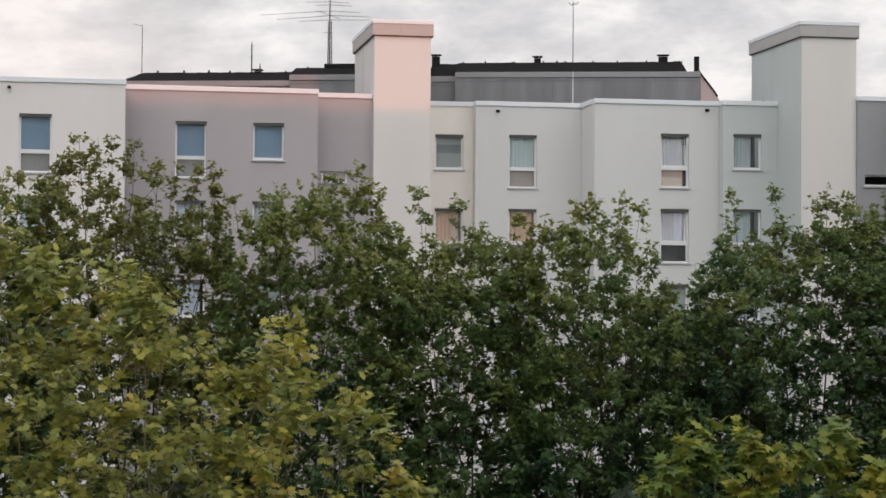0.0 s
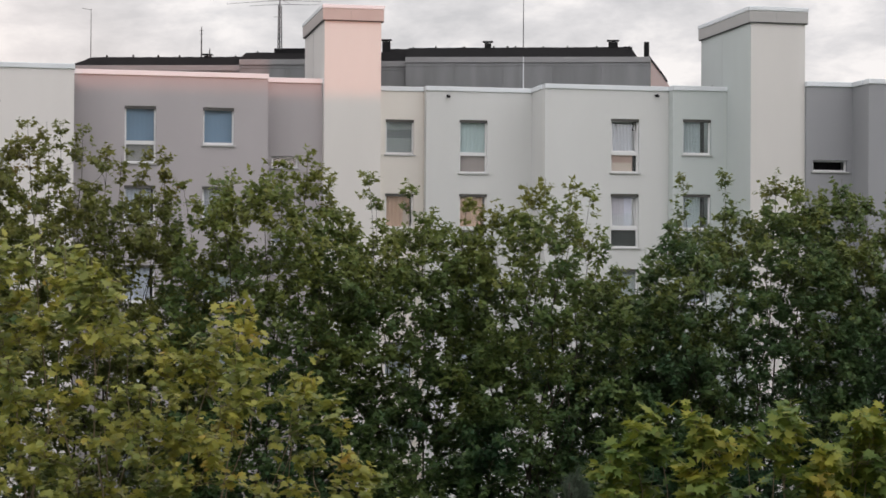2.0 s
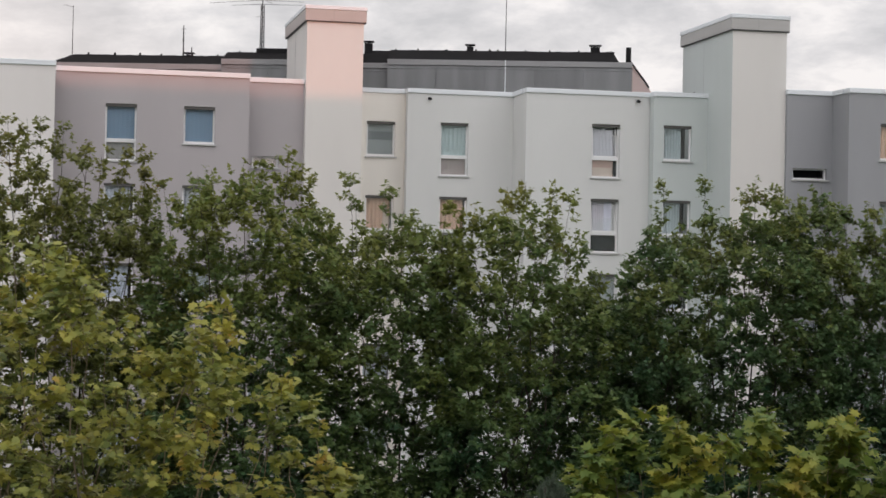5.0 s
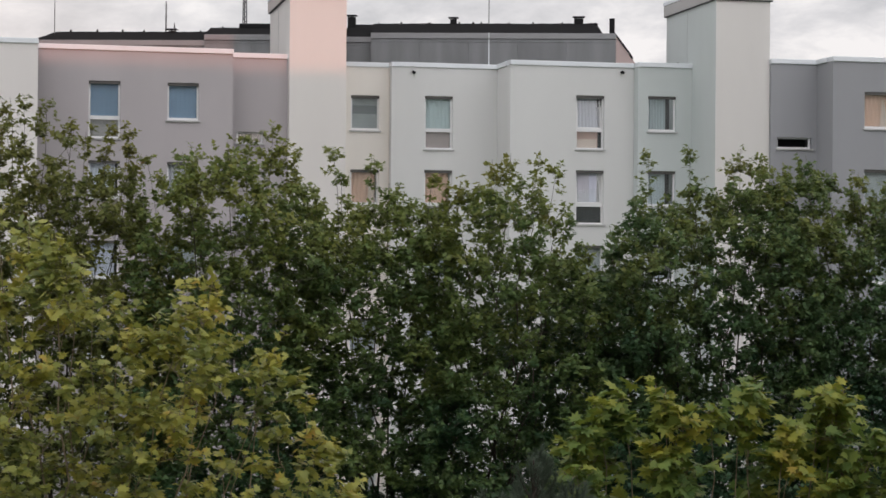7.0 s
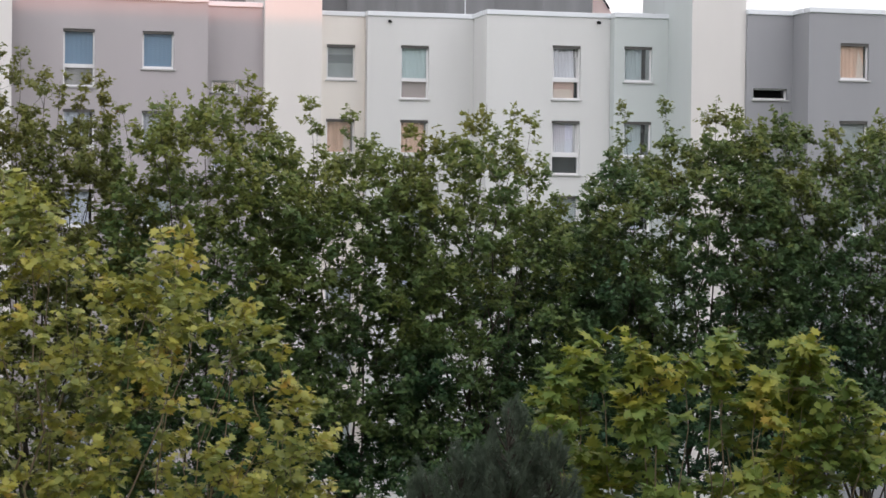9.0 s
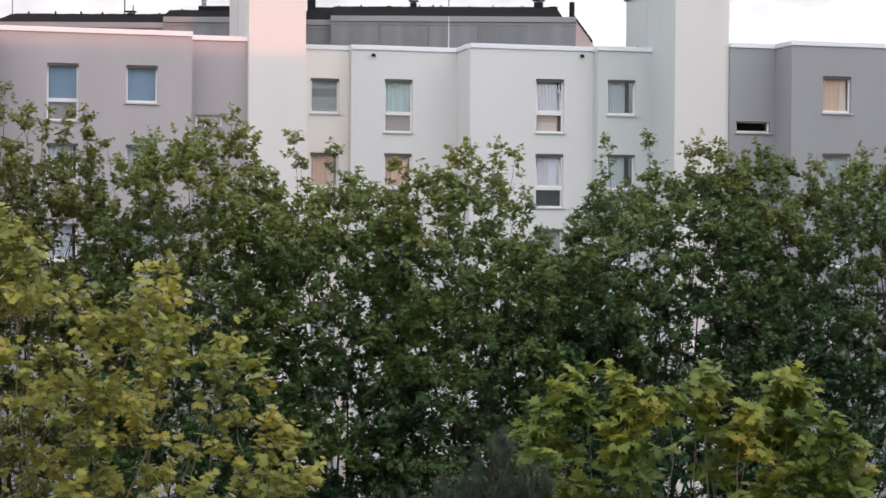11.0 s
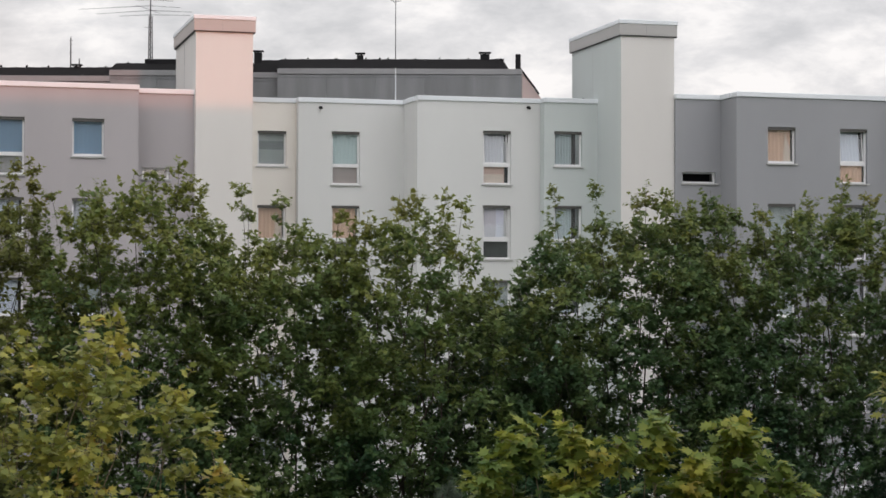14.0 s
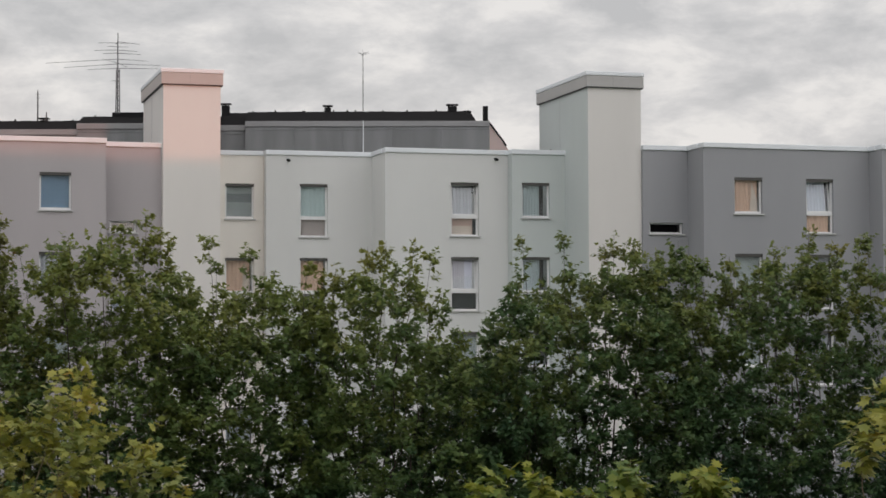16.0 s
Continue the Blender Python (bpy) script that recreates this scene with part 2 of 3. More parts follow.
def box(bm, x0, x1, y0, y1, z0, z1, bevel=0.0, m=None):
    r = bmesh.ops.create_cube(bm, size=1.0)
    vs = r["verts"]
    for v in vs:
        v.co = Vector(((x0 + x1) / 2 + v.co.x * (x1 - x0), (y0 + y1) / 2 + v.co.y * (y1 - y0), (z0 + z1) / 2 + v.co.z * (z1 - z0)))
        if m:
            v.co = m @ v.co
    if bevel:
        es = list({e for v in vs for e in v.link_edges})
        bmesh.ops.bevel(bm, geom=es, offset=bevel, segments=1, affect="EDGES")


def boxes(*args, bevel=0.0, m=None):
    bm = bmesh.new()
    for a in args:
        box(bm, *a, bevel=bevel, m=m)
    return bm


def tube(bm, pts, radii, sides=6):
    """A tapered tube along a line of points."""
    rings = []
    n = len(pts)
    for i, p in enumerate(pts):
        d = (Vector(pts[min(i + 1, n - 1)]) - Vector(pts[max(i - 1, 0)])).normalized()
        a = d.cross(Vector((0.3, 1, 0.2))).normalized()
        b = d.cross(a)
        rings.append([bm.verts.new(Vector(p) + (a * math.cos(k * 2 * math.pi / sides) + b * math.sin(k * 2 * math.pi / sides)) * radii[i]) for k in range(sides)])
    for r0, r1 in zip(rings, rings[1:]):
        for k in range(sides):
            bm.faces.new((r0[k], r0[(k + 1) % sides], r1[(k + 1) % sides], r1[k]))
    bm.faces.new(rings[0][::-1])
    bm.faces.new(rings[-1])


def wall_mesh(x0, x1, y, z0, z1, holes, thick=0.36):
    """A wall with openings that go through it; its face towards the street lies at y."""
    xs = sorted({x0, x1, *[h[0] for h in holes], *[h[1] for h in holes]})
    zs = sorted({z0, z1, *[h[2] for h in holes], *[h[3] for h in holes]})
    bm = bmesh.new()
    V = {}

    def v(i, j, k):
        if (i, j, k) not in V:
            V[i, j, k] = bm.verts.new((xs[i], y + (thick if k else 0), zs[j]))
        return V[i, j, k]

    def solid(i, j):
        if not (0 <= i < len(xs) - 1 and 0 <= j < len(zs) - 1):
            return False
        cx, cz = (xs[i] + xs[i + 1]) / 2, (zs[j] + zs[j + 1]) / 2
        return not any(h[0] < cx < h[1] and h[2] < cz < h[3] for h in holes)

    for i in range(len(xs) - 1):
        for j in range(len(zs) - 1):
            if not solid(i, j):
                continue
            bm.faces.new((v(i, j, 0), v(i + 1, j, 0), v(i + 1, j + 1, 0), v(i, j + 1, 0)))
            bm.faces.new((v(i, j, 1), v(i, j + 1, 1), v(i + 1, j + 1, 1), v(i + 1, j, 1)))
            for di, dj, a, b in ((-1, 0, (i, j), (i, j + 1)), (1, 0, (i + 1, j + 1), (i + 1, j)), (0, -1, (i + 1, j), (i, j)), (0, 1, (i, j + 1), (i + 1, j + 1))):
                if not solid(i + di, j + dj):
                    bm.faces.new((v(*a, 0), v(*b, 0), v(*b, 1), v(*a, 1)))
    bmesh.ops.recalc_face_normals(bm, faces=bm.faces)
    return bm


# ---- ground ----
gb = bmesh.new()
bmesh.ops.create_grid(gb, x_segments=24, y_segments=24, size=1500)
ground = part("ground", gb, M_GRASS, None)
tagged(ground, "dark mown grass between the blocks", "ground", kind="structure")

# ---- the long apartment block ----
STOREY, TOP, ROOF = 2.75, 17.08, 18.13


def building(name_label):
    return tagged(new("apartment_building"), name_label, "building", "staggered apartment blocks")


def cloth_strip(a, b, y, z0, z1, fold, m=None):
    """A hanging cloth from a to b with soft folds."""
    cb = bmesh.new()
    n = 20
    for i in range(n):
        xa, xb = a + (b - a) * i / n, a + (b - a) * (i + 1) / n
        ya, yb = (y + fold * math.sin(k * 1.9) for k in (i, i + 1))
        pts = [Vector(p) for p in ((xa, ya, z0), (xb, yb, z0), (xb, yb, z1), (xa, ya, z1))]
        quad(cb, *[m @ p if m else p for p in pts])
    return cb


def window(owner, x, y, top, kind, upper, lower="taupe", width=1.075):
    """One window in its opening: white frame, sash, panes, blinds or dark room sheets behind the panes, sill and
    shutter box.
    A name that ends in _tilted has its sash tipped inwards at the top."""
    back = y + 0.13
    bottom = {"tall": top - 1.97, "short": top - 1.30, "slot": top - 0.40}[kind]
    f = 0.065
    x1 = x + width
    tilted = upper.endswith("_tilted")
    upper = upper.replace("_tilted", "")
    parts = [(x, x + f, back, back + 0.07, bottom, top), (x1 - f, x1, back, back + 0.07, bottom, top),
             (x + f, x1 - f, back, back + 0.07, top - 0.05, top), (x + f, x1 - f, back, back + 0.07, bottom, bottom + (0.09 if kind == "short" else 0.06))]
    mid = top - 1.26
    if kind == "tall":
        parts.append((x + f, x1 - f, back - 0.01, back + 0.06, mid - 0.065, mid + 0.065))
    w = part("window", boxes(*parts), M_FRAME, owner)
    lo = mid if kind == "tall" else bottom
    sash = [(x + f, x1 - f, lo + 0.05, top - 0.05, upper, tilted)]
    if kind == "tall":
        sash.append((x + f, x1 - f, bottom + 0.04, mid - 0.05, lower, False))
    for a, b, z0, z1, cloth, tip in sash:
        m = None
        if tip:
            m = Matrix.Translation((0, back + 0.05, z0 + 0.02)) @ Matrix.Rotation(-radians(7), 4, "X") @ Matrix.Translation((0, -back - 0.05, -z0 - 0.02))
            r = 0.05
            part("sash", boxes((a + 0.01, a + r, back + 0.02, back + 0.07, z0 + 0.01, z1 - 0.01), (b - r, b - 0.01, back + 0.02, back + 0.07, z0 + 0.01, z1 - 0.01),
                               (a + r, b - r, back + 0.02, back + 0.07, z0 + 0.01, z0 + r), (a + r, b - r, back + 0.02, back + 0.07, z1 - r, z1 - 0.01), m=m), M_FRAME, w, "white sash tilted open")
            a, b = a + r, b - r
        if cloth != "black":
            pane = part("pane", boxes((a, b, back + 0.035, back + 0.043, z0 + 0.005, z1 - 0.005), m=m), M_GLASS, w)
            pane.visible_shadow = False
        fold = 0.012 if cloth in ("white", "violet", "aqua", "orange", "half", "duo") else 0.002
        end = b - {"half": 0.28, "violet": 0.07, "white": 0.09, "orange": 0.05, "duo": 0.09}.get(cloth, 0.0)
        # a dark or black sheet hangs here in place of an unlit room
        hang = back + 0.09 if cloth != "black" else back + 0.3
        if cloth == "duo":
            split = a + (end - a) * 0.6
            part("curtain", cloth_strip(a, split, hang, z0, z1, fold), BLIND["violet"], w)
            part("curtain", cloth_strip(split, end, hang + 0.01, z0, z1, fold), BLIND["white"], w)
        else:
            part("blind", cloth_strip(a, end, hang, z0, z1, fold, m), BLIND["haze" if cloth == "half" else "grey" if cloth == "banded" else "terracotta" if cloth == "boarded" else cloth], w)
        if cloth == "banded":
            part("blind", cloth_strip(a, end, hang - 0.012, z0 + (z1 - z0) * 0.48, z0 + (z1 - z0) * 0.74, 0.002), BLIND["band"], w, "slate-grey band of a half-drawn blind")
        if cloth == "boarded":
            part("board", boxes((a + 0.03, b - 0.17, hang - 0.025, hang - 0.012, z0 + 0.01, z0 + (z1 - z0) * 0.55)), BLIND["card"], w, "pale peach board behind the pane")
            # dark sheet stands in for the unlit room beside the board
            part("gap_dark_sheet", cloth_strip(b - 0.13, b, hang - 0.012, z0, z1, 0.002), BLIND["dark"], w)
        if cloth == "orange" and kind == "short":
            flap = bmesh.new()
            quad(flap, (end - 0.30, hang - 0.02, z0), (end, hang - 0.02, z0), (end, hang - 0.02, z0 + (z1 - z0) * 0.35), (end - 0.22, hang - 0.03, z1 - 0.12))
            part("curtain_fold", flap, BLIND["card"], w, "lighter turned-back fold of the curtain")
        # added sheet closes the unbuilt room, coloured dim for lack of light
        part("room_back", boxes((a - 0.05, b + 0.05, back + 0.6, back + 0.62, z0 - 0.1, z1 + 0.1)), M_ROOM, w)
    if kind != "slot":
        part("shutter_box", boxes((x + 0.002, x1 - 0.002, y + 0.045, back + 0.02, top - 0.10, top - 0.002)), M_BOX, w)
    part("sill", boxes((x - 0.05, x1 + 0.06, y - 0.07, back + 0.01, bottom - 0.06, bottom - 0.005), bevel=0.008), M_SILL, w)
    return bottom


def coping(owner, x0, x1, y0, y1):
    part("coping", boxes((x0, x1, y0, y1, ROOF, ROOF + 0.175), bevel=0.012), M_COPING, owner)


def section(owner, x0, x1, y, material, wins, floors=6):
    """One bay of the front. wins: x, kind, upper blind, lower blind, width; the same column on each storey."""
    holes = []
    drop = {"tall": 1.97, "short": 1.30, "slot": 0.40}
    rng = random.Random(int(x0 * 100))
    for k in range(floors):
        for x, kind, up, low, wd, dz in wins:
            t = TOP - dz - k * STOREY
            holes.append((x, x + wd, t - drop[kind], t))
    part("wall", wall_mesh(x0, x1, y, 0.0, ROOF, holes), material, owner)
    for k in range(floors):
        for x, kind, up, low, wd, dz in wins:
            u, l = (up, low) if k == 0 else (rng.choice(["violet", "white", "grey", "aqua", "white"]), rng.choice(["taupe", "dark", "rose"]))
            if isinstance(up, tuple):
                u, l = up[min(k, len(up) - 1)], low[min(k, len(low) - 1)]
            window(owner, x, y, TOP - dz - k * STOREY, kind, u, l, wd)
    coping(owner, x0 - 0.02, x1 + 0.02, y - 0.06, y + 0.45)


def return_wall(owner, x, y0, y1, material, side=1):
    """The short side wall where one bay stands forward of the next."""
    a, b = (x, x + 0.3) if side > 0 else (x - 0.3, x)
    part("return_wall", boxes((a, b, y0, y1, 0.0, ROOF - 0.002)), material, owner)
    coping(owner, a - 0.06 * (side > 0), b + 0.06 * (side < 0), y0 + 0.1, y1)


def spout(owner, x, y, z):
    bm = bmesh.new()
    tube(bm, [(x, y + 0.1, z + 0.02), (x, y - 0.10, z), (x + 0.03, y - 0.16, z - 0.03)], [0.055, 0.055, 0.05], 10)
    part("overflow_spout", bm, M_SOOT, owner, "black overflow spout")


def stair_tower(owner, x, y, material, fascia):
    w, d, top = 2.21, 5.5, 20.94
    part("tower_wall", boxes((x + 0.085, x + w - 0.085, y + 0.085, y + d, 0.0, top - 0.5)), material, owner)
    part("fascia", boxes((x, x + w, y, y + d + 0.1, top - 0.56, top - 0.15), bevel=0.01), fascia, owner)
    part("fascia_seam", boxes((x + w * 0.46, x + w * 0.46 + 0.008, y - 0.005, y + 0.02, top - 0.55, top - 0.16)), M_ZINC, owner)
    part("drip_edge", boxes((x + 0.01, x + w - 0.01, y + 0.01, y + d + 0.05, top - 0.59, top - 0.562)), M_STEEL, owner)
    part("wall_joint", boxes((x + 0.079, x + 0.1, y + 3.1, y + 3.112, 18.3, top - 0.7)), M_ZINC, owner)
    part("roof_edge", boxes((x - 0.02, x + w + 0.02, y - 0.02, y + d + 0.12, top - 0.149, top), bevel=0.015), M_COPING, owner)


cream = building("cream plastered apartment block with white roof edge")
section(cream, -9.0, 0.90, 67.16, M_CREAM, [(-2.6, "tall", "blue", "taupe", 1.07, 0), (-6.8, "tall", "blue", "taupe", 1.07, 0)])
spout(cream, -2.95, 67.16, 17.95)
part("back_wall", boxes((-9.0, 0.9, 79.0, 79.3, 0, ROOF - 0.2)), M_CREAM, cream)
part("side_wall", boxes((-9.3, -9.0, 67.2, 79.0, 0, ROOF)), M_CREAM, cream)
part("flat_roof", boxes((-9.0, 0.9, 67.5, 79.0, ROOF - 0.35, ROOF - 0.15)), M_ROOF, cream)

mauve = building("mauve-grey plastered apartment block with white roof edge")
section(mauve, 0.905, 7.595, 68.67, M_MAUVE, [(2.64, "tall", "blue", "taupe", 1.075, 0), (5.33, "short", "blue", "taupe", 1.085, 0)])
section(mauve, 7.6, 9.69, 69.80, M_MAUVE, [(7.86, "slot", "taupe", "taupe", 0.95, 1.58)])
part("back_wall", boxes((0.905, 9.69, 81.0, 81.3, 0, ROOF - 0.2)), M_MAUVE, mauve)
part("flat_roof", boxes((0.905, 9.69, 70.17, 81.0, ROOF - 0.35, ROOF - 0.15)), M_ROOF, mauve)

white = building("ivory and pale green apartment block with two square stair towers")
stair_tower(white, 9.60, 69.35, M_IVORY, M_FASCIA_W)
section(white, 11.74, 13.735, 71.78, M_BUTTER, [(12.31, "short", ("banded", "orange", "grey"), ("taupe",), 1.075, 0)])
section(white, 13.74, 17.80, 71.28, M_PALE, [(15.0, "tall", ("aqua", "orange", "white"), ("rose", "taupe"), 1.06, 0)])
section(white, 17.76, 22.455, 69.31, M_PALE, [(20.25, "tall", ("violet_tilted", "duo_tilted", "grey"), ("boarded", "dark", "dark"), 1.075, 0)])
section(white, 22.46, 24.55, 68.81, M_SAGE, [(22.84, "short", ("half", "half", "half"), ("taupe",), 1.08, 0)])
return_wall(white, 13.74, 71.64, 72.2, M_BUTTER)
return_wall(white, 17.76, 69.67, 71.7, M_PALE)
return_wall(white, 22.46, 69.17, 69.7, M_SAGE)
stair_tower(white, 24.45, 66.25, M_TOWER, M_FASCIA)
part("painted_side", boxes((24.531, 24.534, 66.337, 71.7, 0.0, 20.35)), M_SAGE, white)
spout(white, 14.55, 71.28, 17.94)
spout(white, 21.98, 69.31, 17.96)
part("back_wall", boxes((9.69, 26.6, 83.0, 83.3, 0, ROOF - 0.2)), M_PALE, white)
part("flat_roof", boxes((11.8, 26.6, 72.2, 83.0, ROOF - 0.35, ROOF - 0.15)), M_ROOF, white)

slate = building("blue-grey plastered apartment block with white roof edge")
section(slate, 26.58, 28.33, 66.20, M_SLATE, [(26.83, "slot", "black", "dark", 1.30, 1.58)])
section(slate, 28.33, 35.0, 64.78, M_SLATE, [(29.53, "short", ("orange", "grey"), ("taupe",), 1.09, 0), (32.36, "tall", ("white_tilted", "violet"), ("orange", "taupe"), 1.085, 0)])
section(slate, 34.9, 42.0, 63.8, M_SLATE, [(37.0, "tall", "white", "taupe", 1.085, 0)])
return_wall(slate, 28.33, 65.14, 66.3, M_SLATE)
return_wall(slate, 34.9, 64.16, 65.2, M_SLATE)
part("back_wall", boxes((26.6, 42.0, 77.0, 77.3, 0, ROOF - 0.2)), M_SLATE, slate)
part("side_wall", boxes((42.0, 42.3, 63.8, 77.0, 0, ROOF)), M_SLATE, slate)
part("flat_roof", boxes((26.62, 42.0, 66.4, 77.0, ROOF - 0.35, ROOF - 0.15)), M_ROOF, slate)

# ---- set-back roof storey, its axis turned against the front ----
TURN = Matrix.Translation((13.62, 75.0, 0)) @ Matrix.Rotation(-radians(15.2), 4, "Z")


def roof_storey():
    rs = tagged(new("roof_storey"), "zinc-clad set-back roof storey with black bitumen roof", "roof storey")
    runs = [(-14.0, -6.5, 0.25, 19.50), (-6.5, -1.0, 0.0, 19.70), (-1.0, -0.01, 0.35, 19.66), (0.0, 9.47, 0.0, 19.78)]
    for a, b, v, top in runs:
        part("wall", boxes((a, b, v + 0.03, v + 0.4, ROOF - 0.15, top - 0.24), m=TURN), M_CLAD, rs)
        part("fascia", boxes((a, b, v - 0.03, v + 0.4, top - 0.22, top), bevel=0.01, m=TURN), M_ZINC, rs)
        n = max(1, round((b - a) / 1.85))
        for i in range(n):
            u0, u1 = a + (b - a) * i / n + 0.006, a + (b - a) * (i + 1) / n - 0.006
            part("panel", boxes((u0, u1, v, v + 0.03, ROOF - 0.1, top - 0.37), bevel=0.005, m=TURN), M_CLAD, rs)
            part("panel", boxes((u0, u1, v + 0.004, v + 0.03, top - 0.36, top - 0.235), bevel=0.006, m=TURN), M_CLAD, rs)
    for a, b, v, top in runs:
        rise = (20.02 if a < -7 else 20.15 if a < -2 else 20.32) - top
        bm = bmesh.new()
        n = max(2, int((b - a) / 0.22))
        rng = random.Random(int(a * 10) + 99)
        prev = None
        for i in range(n + 1):
            u = a + (b - a) * i / n
            left = min(1.0, (u + 14.0) / 1.2) if a < -7 else min(1.0, max(0.12, (9.1 - u) / 0.35)) if a > -0.5 else 1.0
            j = rng.uniform(-0.008, 0.008)
            ring = [bm.verts.new(TURN @ Vector(p)) for p in ((u, v - 0.02, top), (u, v + 1.5, top + rise * left + j + 0.02 * u / 10), (u, v + 5.5, top + rise * left + 0.05), (u, v + 5.5, top - 0.3), (u, v + 0.4, top - 0.05))]
            if prev:
                for k in range(5):
                    bm.faces.new((prev[k], ring[k], ring[(k + 1) % 5], prev[(k + 1) % 5]))
            else:
                bm.faces.new(ring)
            prev = ring
        bm.faces.new(prev[::-1])
        part("roof", bm, M_ROOF, rs, "black bitumen roof with uneven edge")
    part("end_wall", boxes((9.17, 9.47, 0.4, 6.0, ROOF - 0.15, 19.6), m=TURN), M_CLAD, rs)
    part("end_wall", boxes((-14.0, -13.7, 0.6, 6.0, ROOF - 0.15, 19.3), m=TURN), M_CLAD, rs)
    # sloping end gable wall, sunset pink put into its colour, with a dark verge
    gb = bmesh.new()
    prof = [(9.2, 18.0), (10.9, 18.0), (10.05, 19.18), (9.5, 19.95), (9.2, 19.95)]
    fr = [gb.verts.new(TURN @ Vector((u, 1.9, z))) for u, z in prof]
    bk = [gb.verts.new(TURN @ Vector((u, 2.2, z))) for u, z in prof]
    gb.faces.new(fr)
    gb.faces.new(bk[::-1])
    for i in range(5):
        j = (i + 1) % 5
        gb.faces.new((fr[j], fr[i], bk[i], bk[j]))
    part("gable_wall", gb, M_GABLE_GLOW, rs, "plastered gable wall with pink sunset glow in its colour")
    vb = bmesh.new()
    tube(vb, [TURN @ Vector(p) for p in ((9.45, 1.86, 20.04), (10.08, 1.86, 19.2), (10.2, 1.86, 19.0))], [0.035, 0.035, 0.035], 4)
    part("verge", vb, M_SOOT, rs)
    # chimneys with cap plates
    for u, v, w, h, cap in ((-0.9, 1.5, 0.30, 0.38, 0.06), (3.13, 1.5, 0.25, 0.30, 0.07), (8.06, 1.5, 0.36, 0.34, 0.06), (9.35, 0.9, 0.2, 0.27, 0.0), (-8.1, 1.6, 0.20, 0.08, 0.12)):
        zb = 20.2 if u > -2 else 19.95
        c = part("chimney", boxes((u - w / 2, u + w / 2, v, v + 0.3, zb - 0.3, zb + h), bevel=0.01, m=TURN), M_SOOT, rs)
        if cap:
            part("cap_plate", boxes((u - w / 2 - cap, u + w / 2 + cap, v - 0.06, v + 0.36, zb + h + 0.05, zb + h + 0.08), (u - 0.02, u + 0.02, v + 0.1, v + 0.14, zb + h, zb + h + 0.05), m=TURN), M_SOOT, c)
    part("vent_box", boxes((-5.35, -3.3, 1.4, 2.4, 19.7, 20.3), bevel=0.02, m=TURN), M_SOOT, rs)
    # short ridge stubs and tufts of moss along the roof's upper edge
    lump = random.Random(5)
    for k in range(21):
        u = -12.2 + k * 1.03 + lump.uniform(-0.12, 0.12)
        base = 20.02 if u < -6.5 else 20.15 if u < -1.0 else 20.32
        part("ridge_stub", boxes((u - 0.03, u + 0.03, 1.5 + (0.25 if u < -6.5 else 0.0), 1.62 + (0.25 if u < -6.5 else 0.0), base - 0.1, base + lump.uniform(0.03, 0.07)), bevel=0.008, m=TURN), M_SOOT, rs)
    for u in (2.2, 3.9, 8.55, 8.72, 8.65):
        b2 = bmesh.new()
        bmesh.ops.create_icosphere(b2, subdivisions=2, radius=lump.uniform(0.05, 0.09))
        for v in b2.verts:
            v.co = TURN @ (Vector((u, 1.5, 20.30)) + v.co * lump.uniform(0.45, 1.4))
        part("moss_tuft", b2, M_ROOF, rs)


roof_storey()


def mast(x, y, z0, z1, r, label, arms=(), lattice=0.0, metal=None):
    """An aerial on the roof. arms: height, half length, sideways lean."""
    a = tagged(new("roof_aerial"), label, "aerial", "roof aerials")
    bm = bmesh.new()
    tube(bm, [(x, y, z0), (x, y, (z0 + z1) / 2), (x, y, z1)], [r, r * 0.9, r * 0.6], 6)
    part("pole", bm, metal or M_STEEL, a)
    if lattice:
        b2 = bmesh.new()
        s = 0.075
        for dx in (-s, s):
            tube(b2, [(x + dx, y - 0.05, z0), (x + dx * 0.8, y - 0.05, z0 + lattice)], [0.022, 0.018], 4)
        n = int(lattice / 0.18)
        for i in range(n):
            z = z0 + lattice * i / n
            tube(b2, [(x - s, y - 0.05, z), (x + s * (1 if i % 2 else 0.9), y - 0.05, z + 0.16)], [0.014, 0.014], 4)
        part("lattice", b2, M_STEEL, a)
    for z, h0, h1, lift in arms:
        b3 = bmesh.new()
        tube(b3, [(x - h0, y, z - lift), (x, y, z), (x + h1, y, z - lift * 0.6)], [0.006, 0.010, 0.006], 4)
        part("arm", b3, M_STEEL, a)
    return a


mast(9.0, 77.4, 20.2, 23.4, 0.028, "tall lattice mast with many thin crossing aerial rods",
     [(23.0, 0.75, 0.4, 0.02), (23.05, 0.1, 0.85, 0.12), (22.85, 0.4, 0.4, 0.0), (22.72, 0.93, 0.76, 0.05), (22.6, 0.57, 0.9, 0.04), (22.36, 2.78, 0.02, 0.26), (22.36, 0.02, 1.2, 0.06),
      (22.2, 0.57, 0.02, -0.15), (22.2, 0.02, 0.39, 0.25), (22.17, 2.1, 0.02, 0.22), (22.17, 0.02, 1.64, 0.0), (22.0, 1.2, 0.02, 0.1), (22.0, 0.02, 1.57, -0.06), (21.5, 0.25, 0.05, 0.0)], 1.75)
mast(1.7, 79.5, 19.6, 21.85, 0.018, "thin steel roof aerial with one short arm", [(21.82, 0.36, 0.02, -0.06)])
mast(5.97, 78.0, 19.9, 21.1, 0.03, "short steel roof aerial with a bracket", [(20.95, 0.08, 0.08, 0.0), (20.8, 0.06, 0.06, 0.0), (20.5, 0.07, 0.04, 0.0)])
mast(6.30, 78.0, 19.9, 20.25, 0.03, "stubby roof vent pipe")
